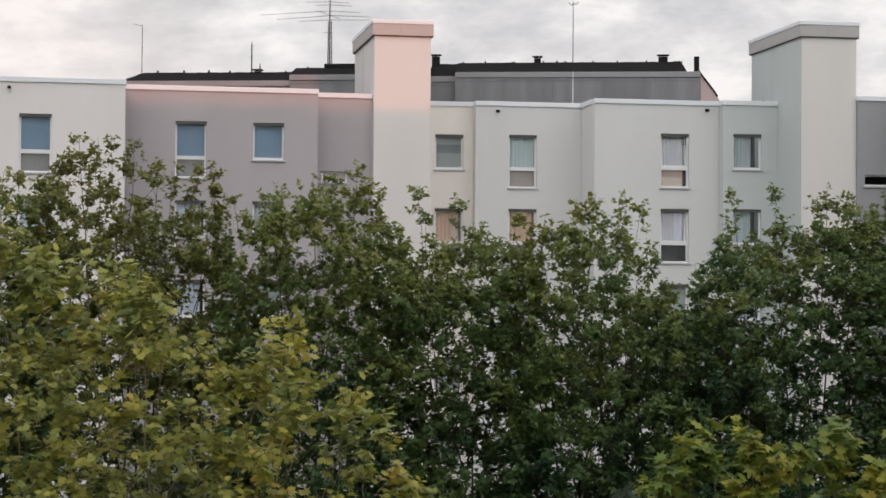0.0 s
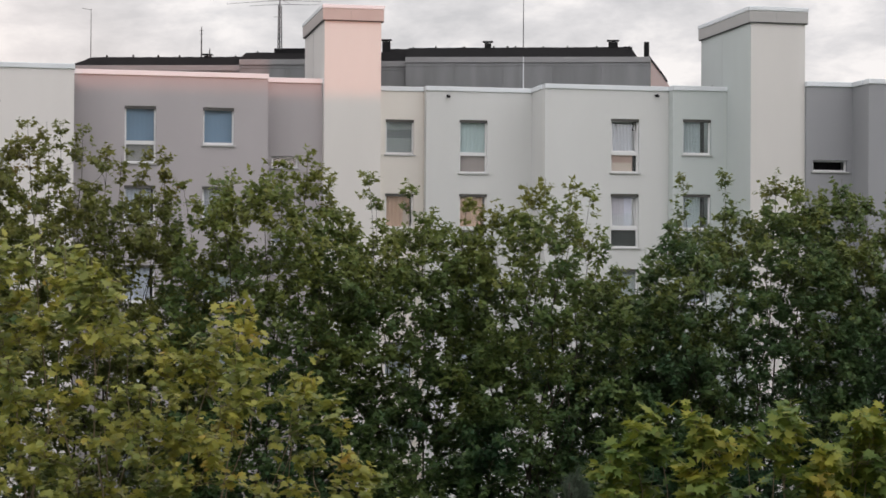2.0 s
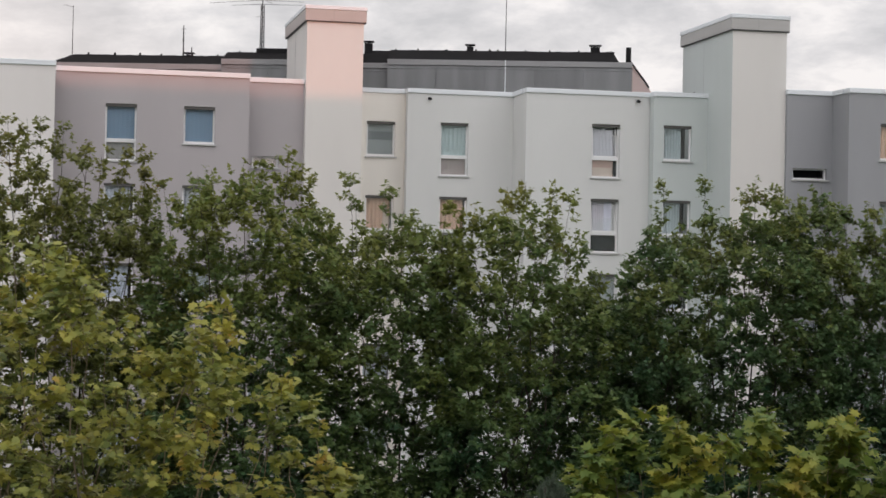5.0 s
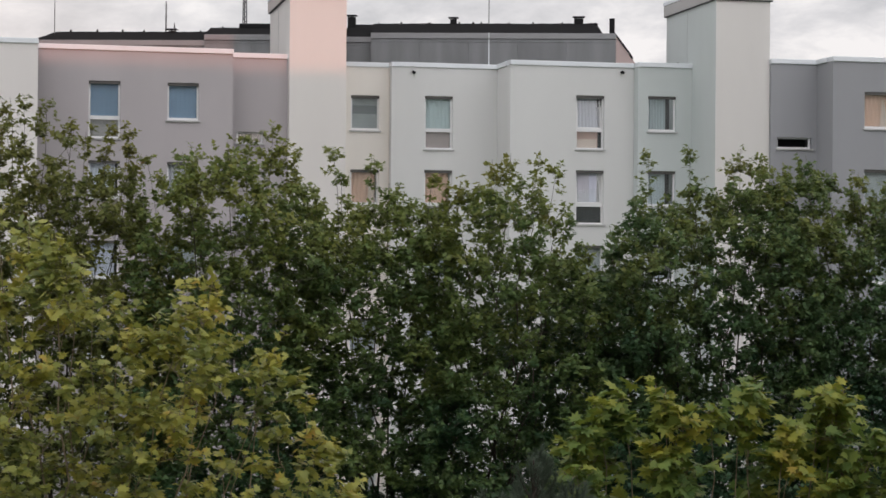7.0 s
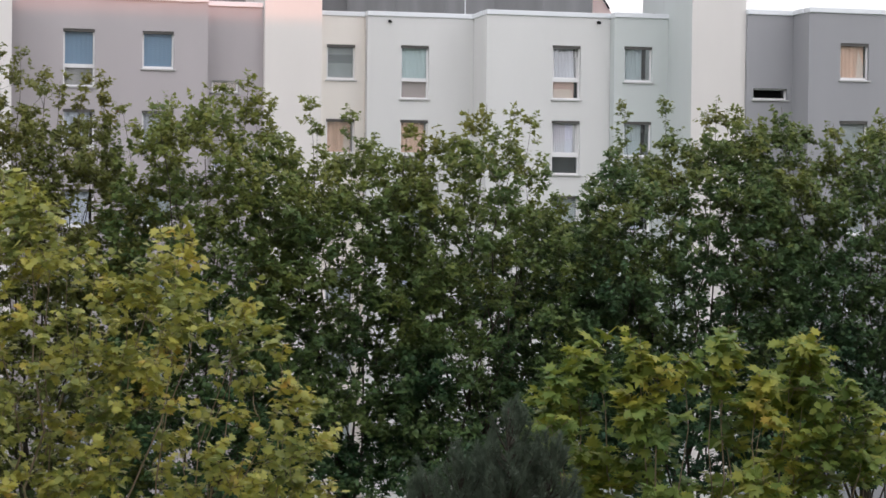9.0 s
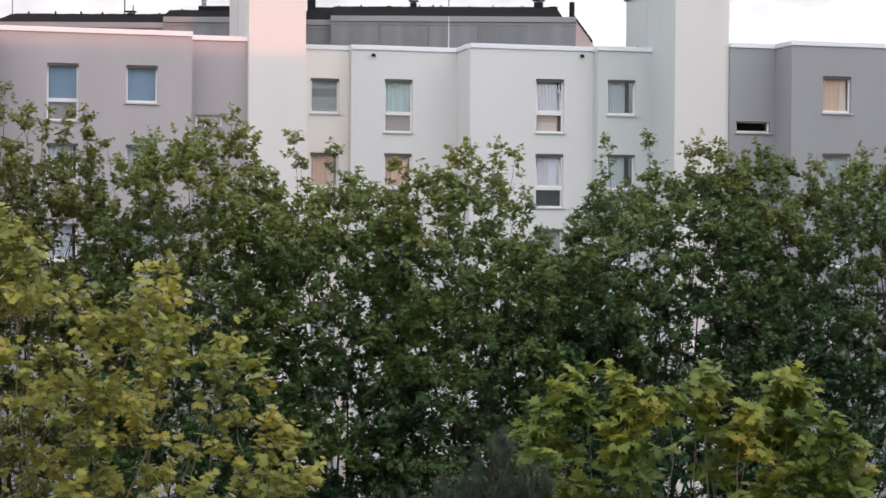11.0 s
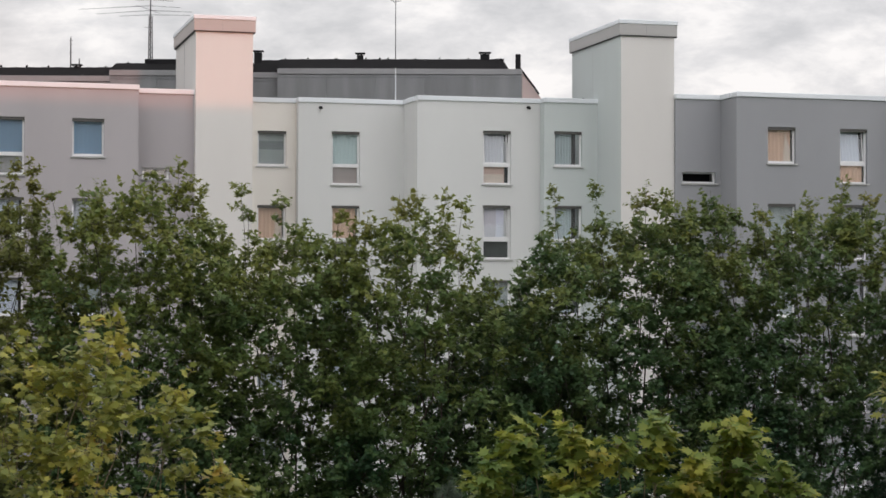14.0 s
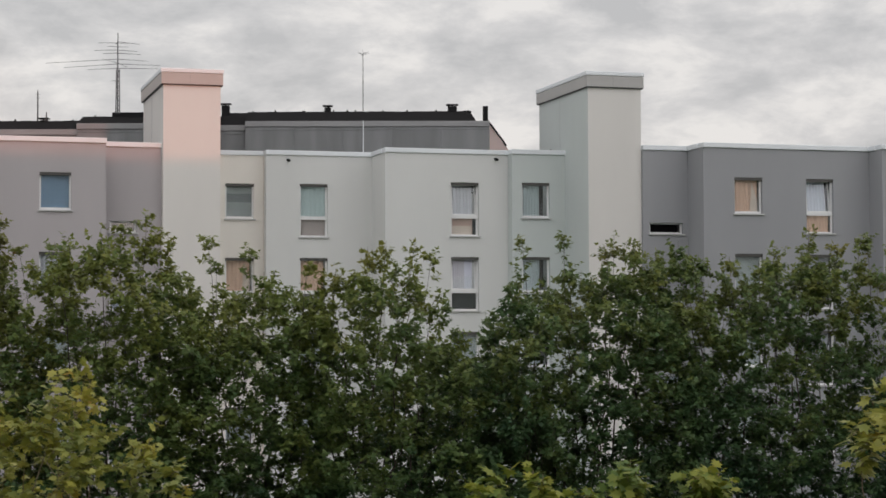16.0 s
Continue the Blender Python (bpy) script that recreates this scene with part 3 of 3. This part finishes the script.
mast(18.42, 75.4, 20.2, 22.7, 0.018, "slim weather mast with a small vane", [(22.62, 0.22, 0.24, -0.08), (22.55, 0.15, 0.02, -0.12), (22.66, 0.02, 0.24, -0.14)])
mast(17.62, 72.1, 18.0, 19.6, 0.022, "pale lightning rod at the roof edge", metal=M_COPING)
mast(24.0, 68.9, 18.25, 18.34, 0.05, "low black roof outlet at the parapet")

# ---- unseen block added behind the camera: its notched roofline shapes the low sun ----
unseen_block = tagged(new("apartment_building"), "plain grey block, unseen, added behind the camera to shape the sunlight", "building")
part("wall", boxes((-40, 70, -12, -1.0, 0, 19.2)), M_PLAIN, unseen_block)
# raised ends, added to keep the sun off all but some bays
part("sun_blocker", boxes((-40, 13.2, -3.5, -1.02, 19.2, 25), (25.2, 70, -3.5, -1.02, 19.2, 25)), M_PLAIN, unseen_block)


# ---- trees ----
LEAF_HALF = {
    # right half of a leaf's outline, stalk at the origin, tip along y
    "maple": [(0.07, -0.02), (0.36, -0.10), (0.27, 0.10), (0.60, 0.28), (0.31, 0.38), (0.40, 0.74), (0.15, 0.60)],
    "lobed": [(0.46, 0.24), (0.24, 0.52)],
}


def leaf_shape(kind):
    half = LEAF_HALF[kind]
    pts = [(0.0, 0.0)] + half + [(0.0, 1.0)] + [(-x, y) for x, y in half[::-1]]
    return np.array([(x, y, -0.35 * x * x - 0.22 * y * y + 0.22 * abs(x)) for x, y in pts])


def leaf_cloud(name, at, d, up, size, kind, material, parent, rng, single=None):
    """Many leaves as one mesh: at = the stalks, d = the way each blade points, up = the side that it turns to the sky."""
    shape = leaf_shape(kind)
    n, k = len(at), len(shape)
    up = up / np.linalg.norm(up, axis=1)[:, None]
    side = np.cross(d, up)
    side /= np.linalg.norm(side, axis=1)[:, None] + 1e-9
    d = np.cross(up, side)
    s = size * rng.uniform(0.62, 1.2, n)
    wide = rng.uniform(0.8, 1.15, n)
    curl = rng.uniform(-0.6, 1.7, n)
    co = at[:, None, :] + s[:, None, None] * (shape[None, :, 0:1] * (side * wide[:, None])[:, None, :] + shape[None, :, 1:2] * d[:, None, :] + shape[None, :, 2:3] * (up * curl[:, None])[:, None, :])
    if single:
        # the leaves on the side of the street stand as pieces of their own
        base = bpy.data.meshes.new("leaf")
        base.from_pydata([tuple(v) for v in shape], [], [(0, i, i + 1) for i in range(1, k - 1)])
        base.materials.append(single)
        first = np.argsort(at[:, 1])[:300]
        for i in first:
            ob = new("leaf", base)
            ob.parent = parent
            rot = Matrix((side[i] * wide[i], d[i], up[i] * curl[i] + up[i] * 0.01)).transposed().to_4x4()
            ob.matrix_basis = Matrix.Translation(at[i]) @ rot @ Matrix.Scale(s[i], 4)
        rest = np.setdiff1d(np.arange(n), first)
        co, n = co[rest], len(rest)
    me = bpy.data.meshes.new(name)
    me.vertices.add(n * k)
    me.vertices.foreach_set("co", co.reshape(-1).astype(np.float32))
    me.loops.add(n * k)
    me.loops.foreach_set("vertex_index", np.arange(n * k, dtype=np.int32))
    me.polygons.add(n)
    me.polygons.foreach_set("loop_start", np.arange(0, n * k, k, dtype=np.int32))
    me.update(calc_edges=True)
    return part_mesh(name, me, material, parent)


def bend(a, b, sag, rng, n=6):
    """A wavering line from a to b that rises steeply at its end."""
    a, b = np.array(a, float), np.array(b, float)
    pts = []
    for i in range(n + 1):
        t = i / n
        p = a + (b - a) * np.array([t ** 0.8, t ** 0.8, t ** 1.15]) + rng.normal(0, sag, 3) * math.sin(math.pi * t)
        pts.append(p)
    return np.array(pts)


def along(line, t):
    f = t * (len(line) - 1)
    i = min(int(f), len(line) - 2)
    return line[i] + (line[i + 1] - line[i]) * (f - i)


def tree(label, x, y, fork, leaders, skirt, leaf, kind, material, seed, gap=0.45, shoots=4, long=0.36, per=9, bark=None, floor=5.0, deep=2.2,
         dome=1.5, hole=-0.2, freq=0.8, fine=-0.12, gaps=(), tilt=0.45, rise=0.5, stout=1.0, single=None, trunk_r=0.2, lift=0.3, stem=0.0045, low=(), bough=0.011, climb=0.45):
    """A broadleaved tree. leaders: sideways place and height of each leading shoot, and how slender it is; skirt: from, to and
    height of the full crown; gaps: place, height and size of openings in the foliage. Boughs grow from the limbs outwards and
    upwards to every part of the crown and end in leafy shoots."""
    rng = np.random.default_rng(seed)
    t = tagged(new("tree"), label, "tree", "street trees")
    bark = bark or M_BARK
    head = np.array([x + rng.normal(0, 0.1), y, fork])
    trunk = bend((x, y, 0.0), head, 0.06, rng)
    wood = bmesh.new()
    tube(wood, trunk, np.linspace(trunk_r, trunk_r * 0.65, len(trunk)), 9)
    part("trunk", wood, bark, t, smooth=True)
    tops = np.array([(p[0], y + rng.uniform(-0.55, 0.3) * deep, p[1]) for p in leaders])
    slim = np.array([p[2] if len(p) > 2 else 1.0 for p in leaders])
    x0, x1, zs = skirt
    nodes, ways = [], []

    def grow(line):
        for i in range(1, len(line)):
            v = line[i] - line[i - 1]
            nodes.append(line[i])
            ways.append(v / (np.linalg.norm(v) + 1e-9))

    limbs = [(g, 0.055 if k == 1 else 0.032) for g, k in zip(tops, slim)]
    limbs += [(np.array([u, y + rng.uniform(-0.8, 0.6) * deep, z]), 0.04) for u, z in low]
    for g, r in limbs:
        start = along(trunk, rng.uniform(0.6, 1.0)) if g[2] > fork + 1.5 else along(trunk, 0.62)
        line = bend(start, g, 0.13, rng, 12)
        b = bmesh.new()
        tube(b, line, np.linspace(r, 0.005, len(line)) * stout, 6)
        part("limb", b, bark, t, smooth=True)
        grow(line[2:])
    lo = np.array([min(x0, tops[:, 0].min()) - 0.35, y - deep, floor])
    hi = np.array([max(x1, tops[:, 0].max()) + 0.35, y + deep, tops[:, 2].max()])
    n = int(np.prod(hi - lo) / gap ** 3)
    P = lo + (hi - lo) * rng.uniform(0, 1, (n, 3))
    # uneven top: a dome under each leading shoot, a broad one over the skirt
    d2 = (P[:, None, 0] - tops[None, :, 0]) ** 2 + (0.7 * (P[:, None, 1] - tops[None, :, 1])) ** 2
    top = np.max(tops[None, :, 2] - lift - dome * slim * d2 - 0.25 * (slim > 1), axis=1)
    mid, half = (x0 + x1) / 2, (x1 - x0) / 2
    body = zs - lift - 1.8 * np.abs((P[:, 0] - mid) / half) ** 5 - 0.9 * np.abs((P[:, 1] - y) / deep) ** 3
    keep = P[:, 2] < np.maximum(top, body)
    wave = np.array([noise.noise(Vector((p[0] * freq, p[1] * freq, p[2] * freq * 1.3 + seed))) for p in P])
    keep &= wave > hole - 0.14 * np.clip(11.0 - P[:, 2], 0.0, 1.0) * (floor < 7)
    keep &= np.array([noise.noise(Vector((p[0] * freq * 2.3, p[1] * freq * 2.3, p[2] * freq * 3.6 - seed))) for p in P]) > fine - 0.13 * np.clip(10.4 - P[:, 2], 0.0, 1.0) * (floor < 7)
    for gx, gz, gr in gaps:
        keep &= (P[:, 0] - gx) ** 2 + (P[:, 2] - gz) ** 2 > gr * gr
    # most of the leaves stand where the light is: near the top and on the open side of the row
    under = np.maximum(top, body) - P[:, 2]
    keep &= rng.uniform(0, 1, n) < 0.50 + 0.6 * np.exp(-under / (0.9 * gap / 0.38)) + 0.28 * (y - P[:, 1]) / deep
    P = P[keep]
    P = P[np.argsort(np.linalg.norm((P - head) * np.array([1, 1, 0.7]), axis=1))]
    # boughs: each part of the crown hangs on the nearest wood that lies inwards of it and below
    boughs = bmesh.new()
    at, way, face = [], [], []

    def shoot(p, v, length, count):
        """One leafy shoot from p along v."""
        v = v / np.linalg.norm(v)
        f = np.linspace(0.12, 1.0, count) + rng.normal(0, 0.04, count)
        q = p + v * (length * f)[:, None]
        q[:, 2] += 0.12 * length * f * f
        a = rng.normal(0, 1, (count, 3))
        a[:, 2] *= 0.45
        a = a / np.linalg.norm(a, axis=1)[:, None] * rng.uniform(0.55, 1.1, (count, 1)) + v * (0.25 + 0.6 * f)[:, None]
        at.append(q + a * leaf * 0.22)
        way.append(a)
        o = np.array([v[0], v[1], 0.0]) * 0.3 + np.array([0, -0.12, 1.0])
        face.append(o + rng.normal(0, tilt, (count, 3)))
        tube(boughs, [p, p + v * length], [stem, stem * 0.4], 3)

    N = np.zeros((len(nodes) + 3 * len(P), 3))
    W = np.zeros_like(N)
    m = len(nodes)
    N[:m], W[:m] = nodes, ways
    for p in P:
        gapv = p - N[:m]
        flat = np.hypot(gapv[:, 0], gapv[:, 1])
        cost = np.linalg.norm(gapv, axis=1) + 1.2 * np.maximum(0, climb * flat - gapv[:, 2])
        i = int(np.argmin(cost))
        a, v0 = N[i], W[i]
        dist = np.linalg.norm(p - a)
        c = a + v0 * dist * 0.3 + np.array([0, 0, -0.06]) * dist
        mids = [(1 - s) ** 2 * a + 2 * s * (1 - s) * c + s * s * p for s in (0, 0.34, 0.67, 1.0)]
        if dist < 2.4:
            r = (0.35 + 0.65 * min(1.0, dist / 0.9)) * bough
            tube(boughs, mids, [r, r * 0.8, r * 0.6, r * 0.45], 3)
        for j in (1, 2, 3):
            v = mids[j] - mids[j - 1]
            N[m], W[m] = mids[j], v / (np.linalg.norm(v) + 1e-9)
            m += 1
        end = W[m - 1]
        out = (p - np.array([x, y, p[2]])) / (abs(half) + 0.5)
        for _ in range(shoots):
            v = end * 0.5 + out * 0.5 + np.array([0, 0, rise]) + rng.normal(0, 0.5, 3)
            shoot(p, v, long * rng.uniform(0.6, 1.25), max(3, int(per * rng.uniform(0.7, 1.3))))
    # upright sprays at the tip of every leading shoot
    scale = long / 0.28
    for g, k in zip(tops, slim):
        count = 14
        for j in range(count):
            drop = 0.14 + 0.62 * j / count if k == 1 else rng.choice([0.16, 0.24, 0.30, 0.62])
            base = g - np.array([0, 0, 1]) * drop * scale + rng.normal(0, 0.1 if k == 1 else 0.06, 3) * scale
            v = np.array([rng.normal(0, 0.6), rng.normal(0, 0.6), 0.5])
            shoot(base, v, 0.36 * scale * rng.uniform(0.25, 0.55), max(4, int(per * 0.8)))
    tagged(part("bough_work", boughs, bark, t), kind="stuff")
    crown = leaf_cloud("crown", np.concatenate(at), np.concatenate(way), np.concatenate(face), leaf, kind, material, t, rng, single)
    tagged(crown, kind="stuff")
    return t


ROW = 42.0
DARK = dict(leaf=0.115, floor=4.8, lift=0.36, kind="lobed", fork=5.2, deep=1.9, gap=0.335, shoots=5, per=10, long=0.26, stout=0.7, tilt=0.5)
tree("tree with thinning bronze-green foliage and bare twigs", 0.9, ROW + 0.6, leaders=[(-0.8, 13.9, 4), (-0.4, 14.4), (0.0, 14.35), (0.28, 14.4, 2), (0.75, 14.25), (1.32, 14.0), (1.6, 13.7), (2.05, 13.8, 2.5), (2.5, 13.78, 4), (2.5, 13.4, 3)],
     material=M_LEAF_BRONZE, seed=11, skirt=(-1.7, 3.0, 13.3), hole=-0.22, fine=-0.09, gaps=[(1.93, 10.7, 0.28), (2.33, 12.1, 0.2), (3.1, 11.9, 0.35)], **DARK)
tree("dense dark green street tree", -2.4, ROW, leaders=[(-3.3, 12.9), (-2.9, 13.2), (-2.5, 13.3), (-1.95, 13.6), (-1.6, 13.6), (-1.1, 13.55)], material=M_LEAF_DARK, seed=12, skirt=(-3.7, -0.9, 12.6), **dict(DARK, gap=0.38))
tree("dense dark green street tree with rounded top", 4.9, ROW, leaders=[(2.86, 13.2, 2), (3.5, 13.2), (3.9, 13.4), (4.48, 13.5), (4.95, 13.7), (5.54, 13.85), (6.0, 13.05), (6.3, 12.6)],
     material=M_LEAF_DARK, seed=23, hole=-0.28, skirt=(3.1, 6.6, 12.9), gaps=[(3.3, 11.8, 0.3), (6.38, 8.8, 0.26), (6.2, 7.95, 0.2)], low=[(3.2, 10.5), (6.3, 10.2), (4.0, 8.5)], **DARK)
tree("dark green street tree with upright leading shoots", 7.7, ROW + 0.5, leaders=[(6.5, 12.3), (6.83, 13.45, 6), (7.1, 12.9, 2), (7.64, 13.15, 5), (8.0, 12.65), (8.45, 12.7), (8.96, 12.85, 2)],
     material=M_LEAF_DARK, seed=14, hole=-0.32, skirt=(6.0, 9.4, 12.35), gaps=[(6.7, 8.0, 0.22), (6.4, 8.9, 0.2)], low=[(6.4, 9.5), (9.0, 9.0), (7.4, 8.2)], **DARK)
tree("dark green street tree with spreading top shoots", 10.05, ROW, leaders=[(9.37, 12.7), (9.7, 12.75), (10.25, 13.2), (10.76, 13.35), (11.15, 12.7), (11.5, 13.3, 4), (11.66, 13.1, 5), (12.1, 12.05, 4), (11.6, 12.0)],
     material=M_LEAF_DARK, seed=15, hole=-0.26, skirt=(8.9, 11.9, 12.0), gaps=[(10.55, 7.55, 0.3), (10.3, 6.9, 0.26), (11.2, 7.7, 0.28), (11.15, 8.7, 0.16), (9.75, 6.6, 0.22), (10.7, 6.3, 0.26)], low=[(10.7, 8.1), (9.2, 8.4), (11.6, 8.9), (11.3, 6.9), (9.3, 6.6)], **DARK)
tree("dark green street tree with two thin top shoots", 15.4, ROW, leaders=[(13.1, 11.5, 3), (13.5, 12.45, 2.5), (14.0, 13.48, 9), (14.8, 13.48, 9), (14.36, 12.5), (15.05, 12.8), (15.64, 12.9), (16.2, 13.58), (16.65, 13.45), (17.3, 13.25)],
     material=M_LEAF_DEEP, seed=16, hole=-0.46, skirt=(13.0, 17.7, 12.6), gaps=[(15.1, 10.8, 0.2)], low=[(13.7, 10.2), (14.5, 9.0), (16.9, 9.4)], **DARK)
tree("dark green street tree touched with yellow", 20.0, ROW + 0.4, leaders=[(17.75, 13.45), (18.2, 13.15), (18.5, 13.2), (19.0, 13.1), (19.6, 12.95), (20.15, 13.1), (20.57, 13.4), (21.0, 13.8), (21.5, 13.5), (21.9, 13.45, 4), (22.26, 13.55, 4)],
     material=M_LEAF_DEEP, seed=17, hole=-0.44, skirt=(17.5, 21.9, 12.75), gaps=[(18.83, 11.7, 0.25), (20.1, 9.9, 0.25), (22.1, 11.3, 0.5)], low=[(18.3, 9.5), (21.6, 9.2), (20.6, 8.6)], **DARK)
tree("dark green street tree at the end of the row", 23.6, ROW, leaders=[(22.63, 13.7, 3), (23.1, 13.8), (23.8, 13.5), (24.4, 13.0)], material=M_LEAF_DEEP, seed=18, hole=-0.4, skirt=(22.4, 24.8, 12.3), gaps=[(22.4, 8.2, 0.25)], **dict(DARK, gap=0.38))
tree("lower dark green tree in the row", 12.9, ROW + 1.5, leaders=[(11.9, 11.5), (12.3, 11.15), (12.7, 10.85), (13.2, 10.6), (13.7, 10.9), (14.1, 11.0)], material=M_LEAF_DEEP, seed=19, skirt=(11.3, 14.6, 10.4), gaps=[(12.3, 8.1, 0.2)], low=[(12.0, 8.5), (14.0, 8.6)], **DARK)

NEAR = dict(kind="maple", fork=5.5, floor=7.6, bark=M_TWIG, stout=0.45, lift=0.12, trunk_r=0.12, tilt=0.42, rise=0.25)
tree("yellowing maple with loose golden-green foliage", 0.4, 18.0, leaders=[(-1.4, 11.9), (-0.85, 11.75), (-0.5, 11.45), (-0.1, 11.4), (0.18, 11.3), (0.4, 11.2), (0.6, 10.95), (0.75, 10.65), (1.03, 10.66), (1.3, 10.4), (1.54, 10.78), (1.77, 10.8), (1.9, 10.3), (2.26, 10.16), (2.42, 10.2), (2.32, 9.7, 2), (2.69, 9.4), (2.85, 9.46), (2.45, 9.1), (2.85, 8.6), (3.15, 8.5)],
     leaf=0.09, material=M_LEAF_GOLD, seed=31, skirt=(-1.6, 1.9, 9.6), gap=0.195, shoots=4, long=0.16, per=7, deep=1.0, hole=-0.1, freq=1.7, fine=0.05, dome=5.0, stem=0.004, bough=0.009, gaps=[(1.35, 9.9, 0.16), (2.0, 9.75, 0.18), (2.1, 9.3, 0.22), (1.75, 9.1, 0.16), (2.3, 8.75, 0.2), (0.9, 10.2, 0.12)], **NEAR)
tree("lime-green maple with large five-lobed leaves", 5.3, 14.2, leaders=[(4.05, 9.5), (4.15, 9.76), (4.35, 9.93), (4.55, 10.02), (4.77, 10.06), (4.89, 9.87), (5.11, 9.95), (5.39, 9.9), (5.48, 10.08), (5.57, 10.14), (5.69, 9.8), (5.99, 9.68), (6.11, 10.01), (6.22, 10.05), (6.36, 10.03), (6.51, 9.72), (6.66, 9.55), (6.8, 9.35)],
     leaf=0.108, single=M_LEAF_LIME_ONE, material=M_LEAF_LIME, seed=32, skirt=(3.9, 6.75, 8.75), gap=0.15, shoots=4, long=0.11, per=5, deep=0.7, hole=-0.3, freq=1.6, fine=-0.2, dome=22.0, stem=0.004, bough=0.007, gaps=[(5.26, 9.5, 0.24), (5.3, 9.15, 0.22), (5.86, 9.72, 0.25), (4.1, 9.2, 0.17), (5.3, 8.85, 0.16), (4.62, 9.25, 0.12), (5.75, 9.1, 0.12)], **NEAR)
tree("yellow-green maple branch at the path's edge", 8.4, 14.2, leaders=[(7.64, 10.4), (7.74, 10.55), (7.9, 10.65), (8.1, 10.75), (8.3, 10.8), (8.6, 10.8), (8.95, 10.5)],
     leaf=0.14, material=M_LEAF_GOLD, seed=33, skirt=(7.7, 9.4, 10.4), gap=0.2, shoots=3, long=0.17, per=5, deep=0.7, dome=5.0, stem=0.004, bough=0.007, **dict(NEAR, floor=10.05))


def pine(y, leaders, seed):
    """The top of a pine: whorls of upturned shoots round each leading shoot, brushed with long needles."""
    rng = np.random.default_rng(seed)
    t = tagged(new("pine_tree"), "dark blue-green pine top with long needles", "tree")
    x, top = leaders[0]
    wood = bmesh.new()
    tube(wood, [(x, y, 0), (x + 0.05, y, 4.5), (x, y, top - 0.03)], [0.16, 0.09, 0.006], 8)
    part("trunk", wood, M_BARK, t, smooth=True)
    branches = bmesh.new()
    vs = []
    for i, (lx, top) in enumerate(leaders):
        if i:
            tube(branches, bend((x, y, 8.0), (lx, y, top - 0.02), 0.02, rng, 5), np.linspace(0.03, 0.005, 6), 5)
        for w in range(13):
            z = top - 0.03 - 0.075 * w
            for k in range(1 if w == 0 else 6):
                ang = rng.uniform(0, 2 * math.pi)
                r = 0.03 + 0.40 * (top - z) * rng.uniform(0.5, 1.15)
                a = np.array([lx, y, z - 0.16])
                b = np.array([lx + r * math.cos(ang), y + r * math.sin(ang) * 0.7, z + rng.normal(0, 0.03)])
                c = b + np.array([0.02 * math.cos(ang), 0.0, 0.07])
                line = np.array([a, a + (b - a) * 0.6 + np.array([0, 0, -0.05 * r]), b, c])
                tube(branches, line, [0.008, 0.007, 0.005, 0.003], 4)
                for _ in range(170):
                    f = rng.uniform(0.35, 1.0)
                    p = along(line, f)
                    d = along(line, min(1, f + 0.05)) - along(line, f - 0.05)
                    d = d / np.linalg.norm(d) + np.array([0, 0, 0.25]) + rng.normal(0, 0.7, 3)
                    d /= np.linalg.norm(d)
                    side = np.cross(d, rng.normal(0, 1, 3))
                    side *= 0.0022 / np.linalg.norm(side)
                    vs += [p - side, p + side, p + d * rng.uniform(0.05, 0.09)]
    tagged(part("branch_work", branches, M_BARK, t), kind="stuff")
    k = len(vs) // 3
    me = bpy.data.meshes.new("needles")
    me.from_pydata([tuple(v) for v in vs], [], [(3 * i, 3 * i + 1, 3 * i + 2) for i in range(k)])
    tagged(part_mesh("needles", me, M_NEEDLE, t), kind="stuff")


pine(13.2, [(3.57, 9.66), (3.86, 9.46), (3.24, 9.32), (2.98, 9.2), (3.70, 9.35), (3.42, 9.38)], 51)
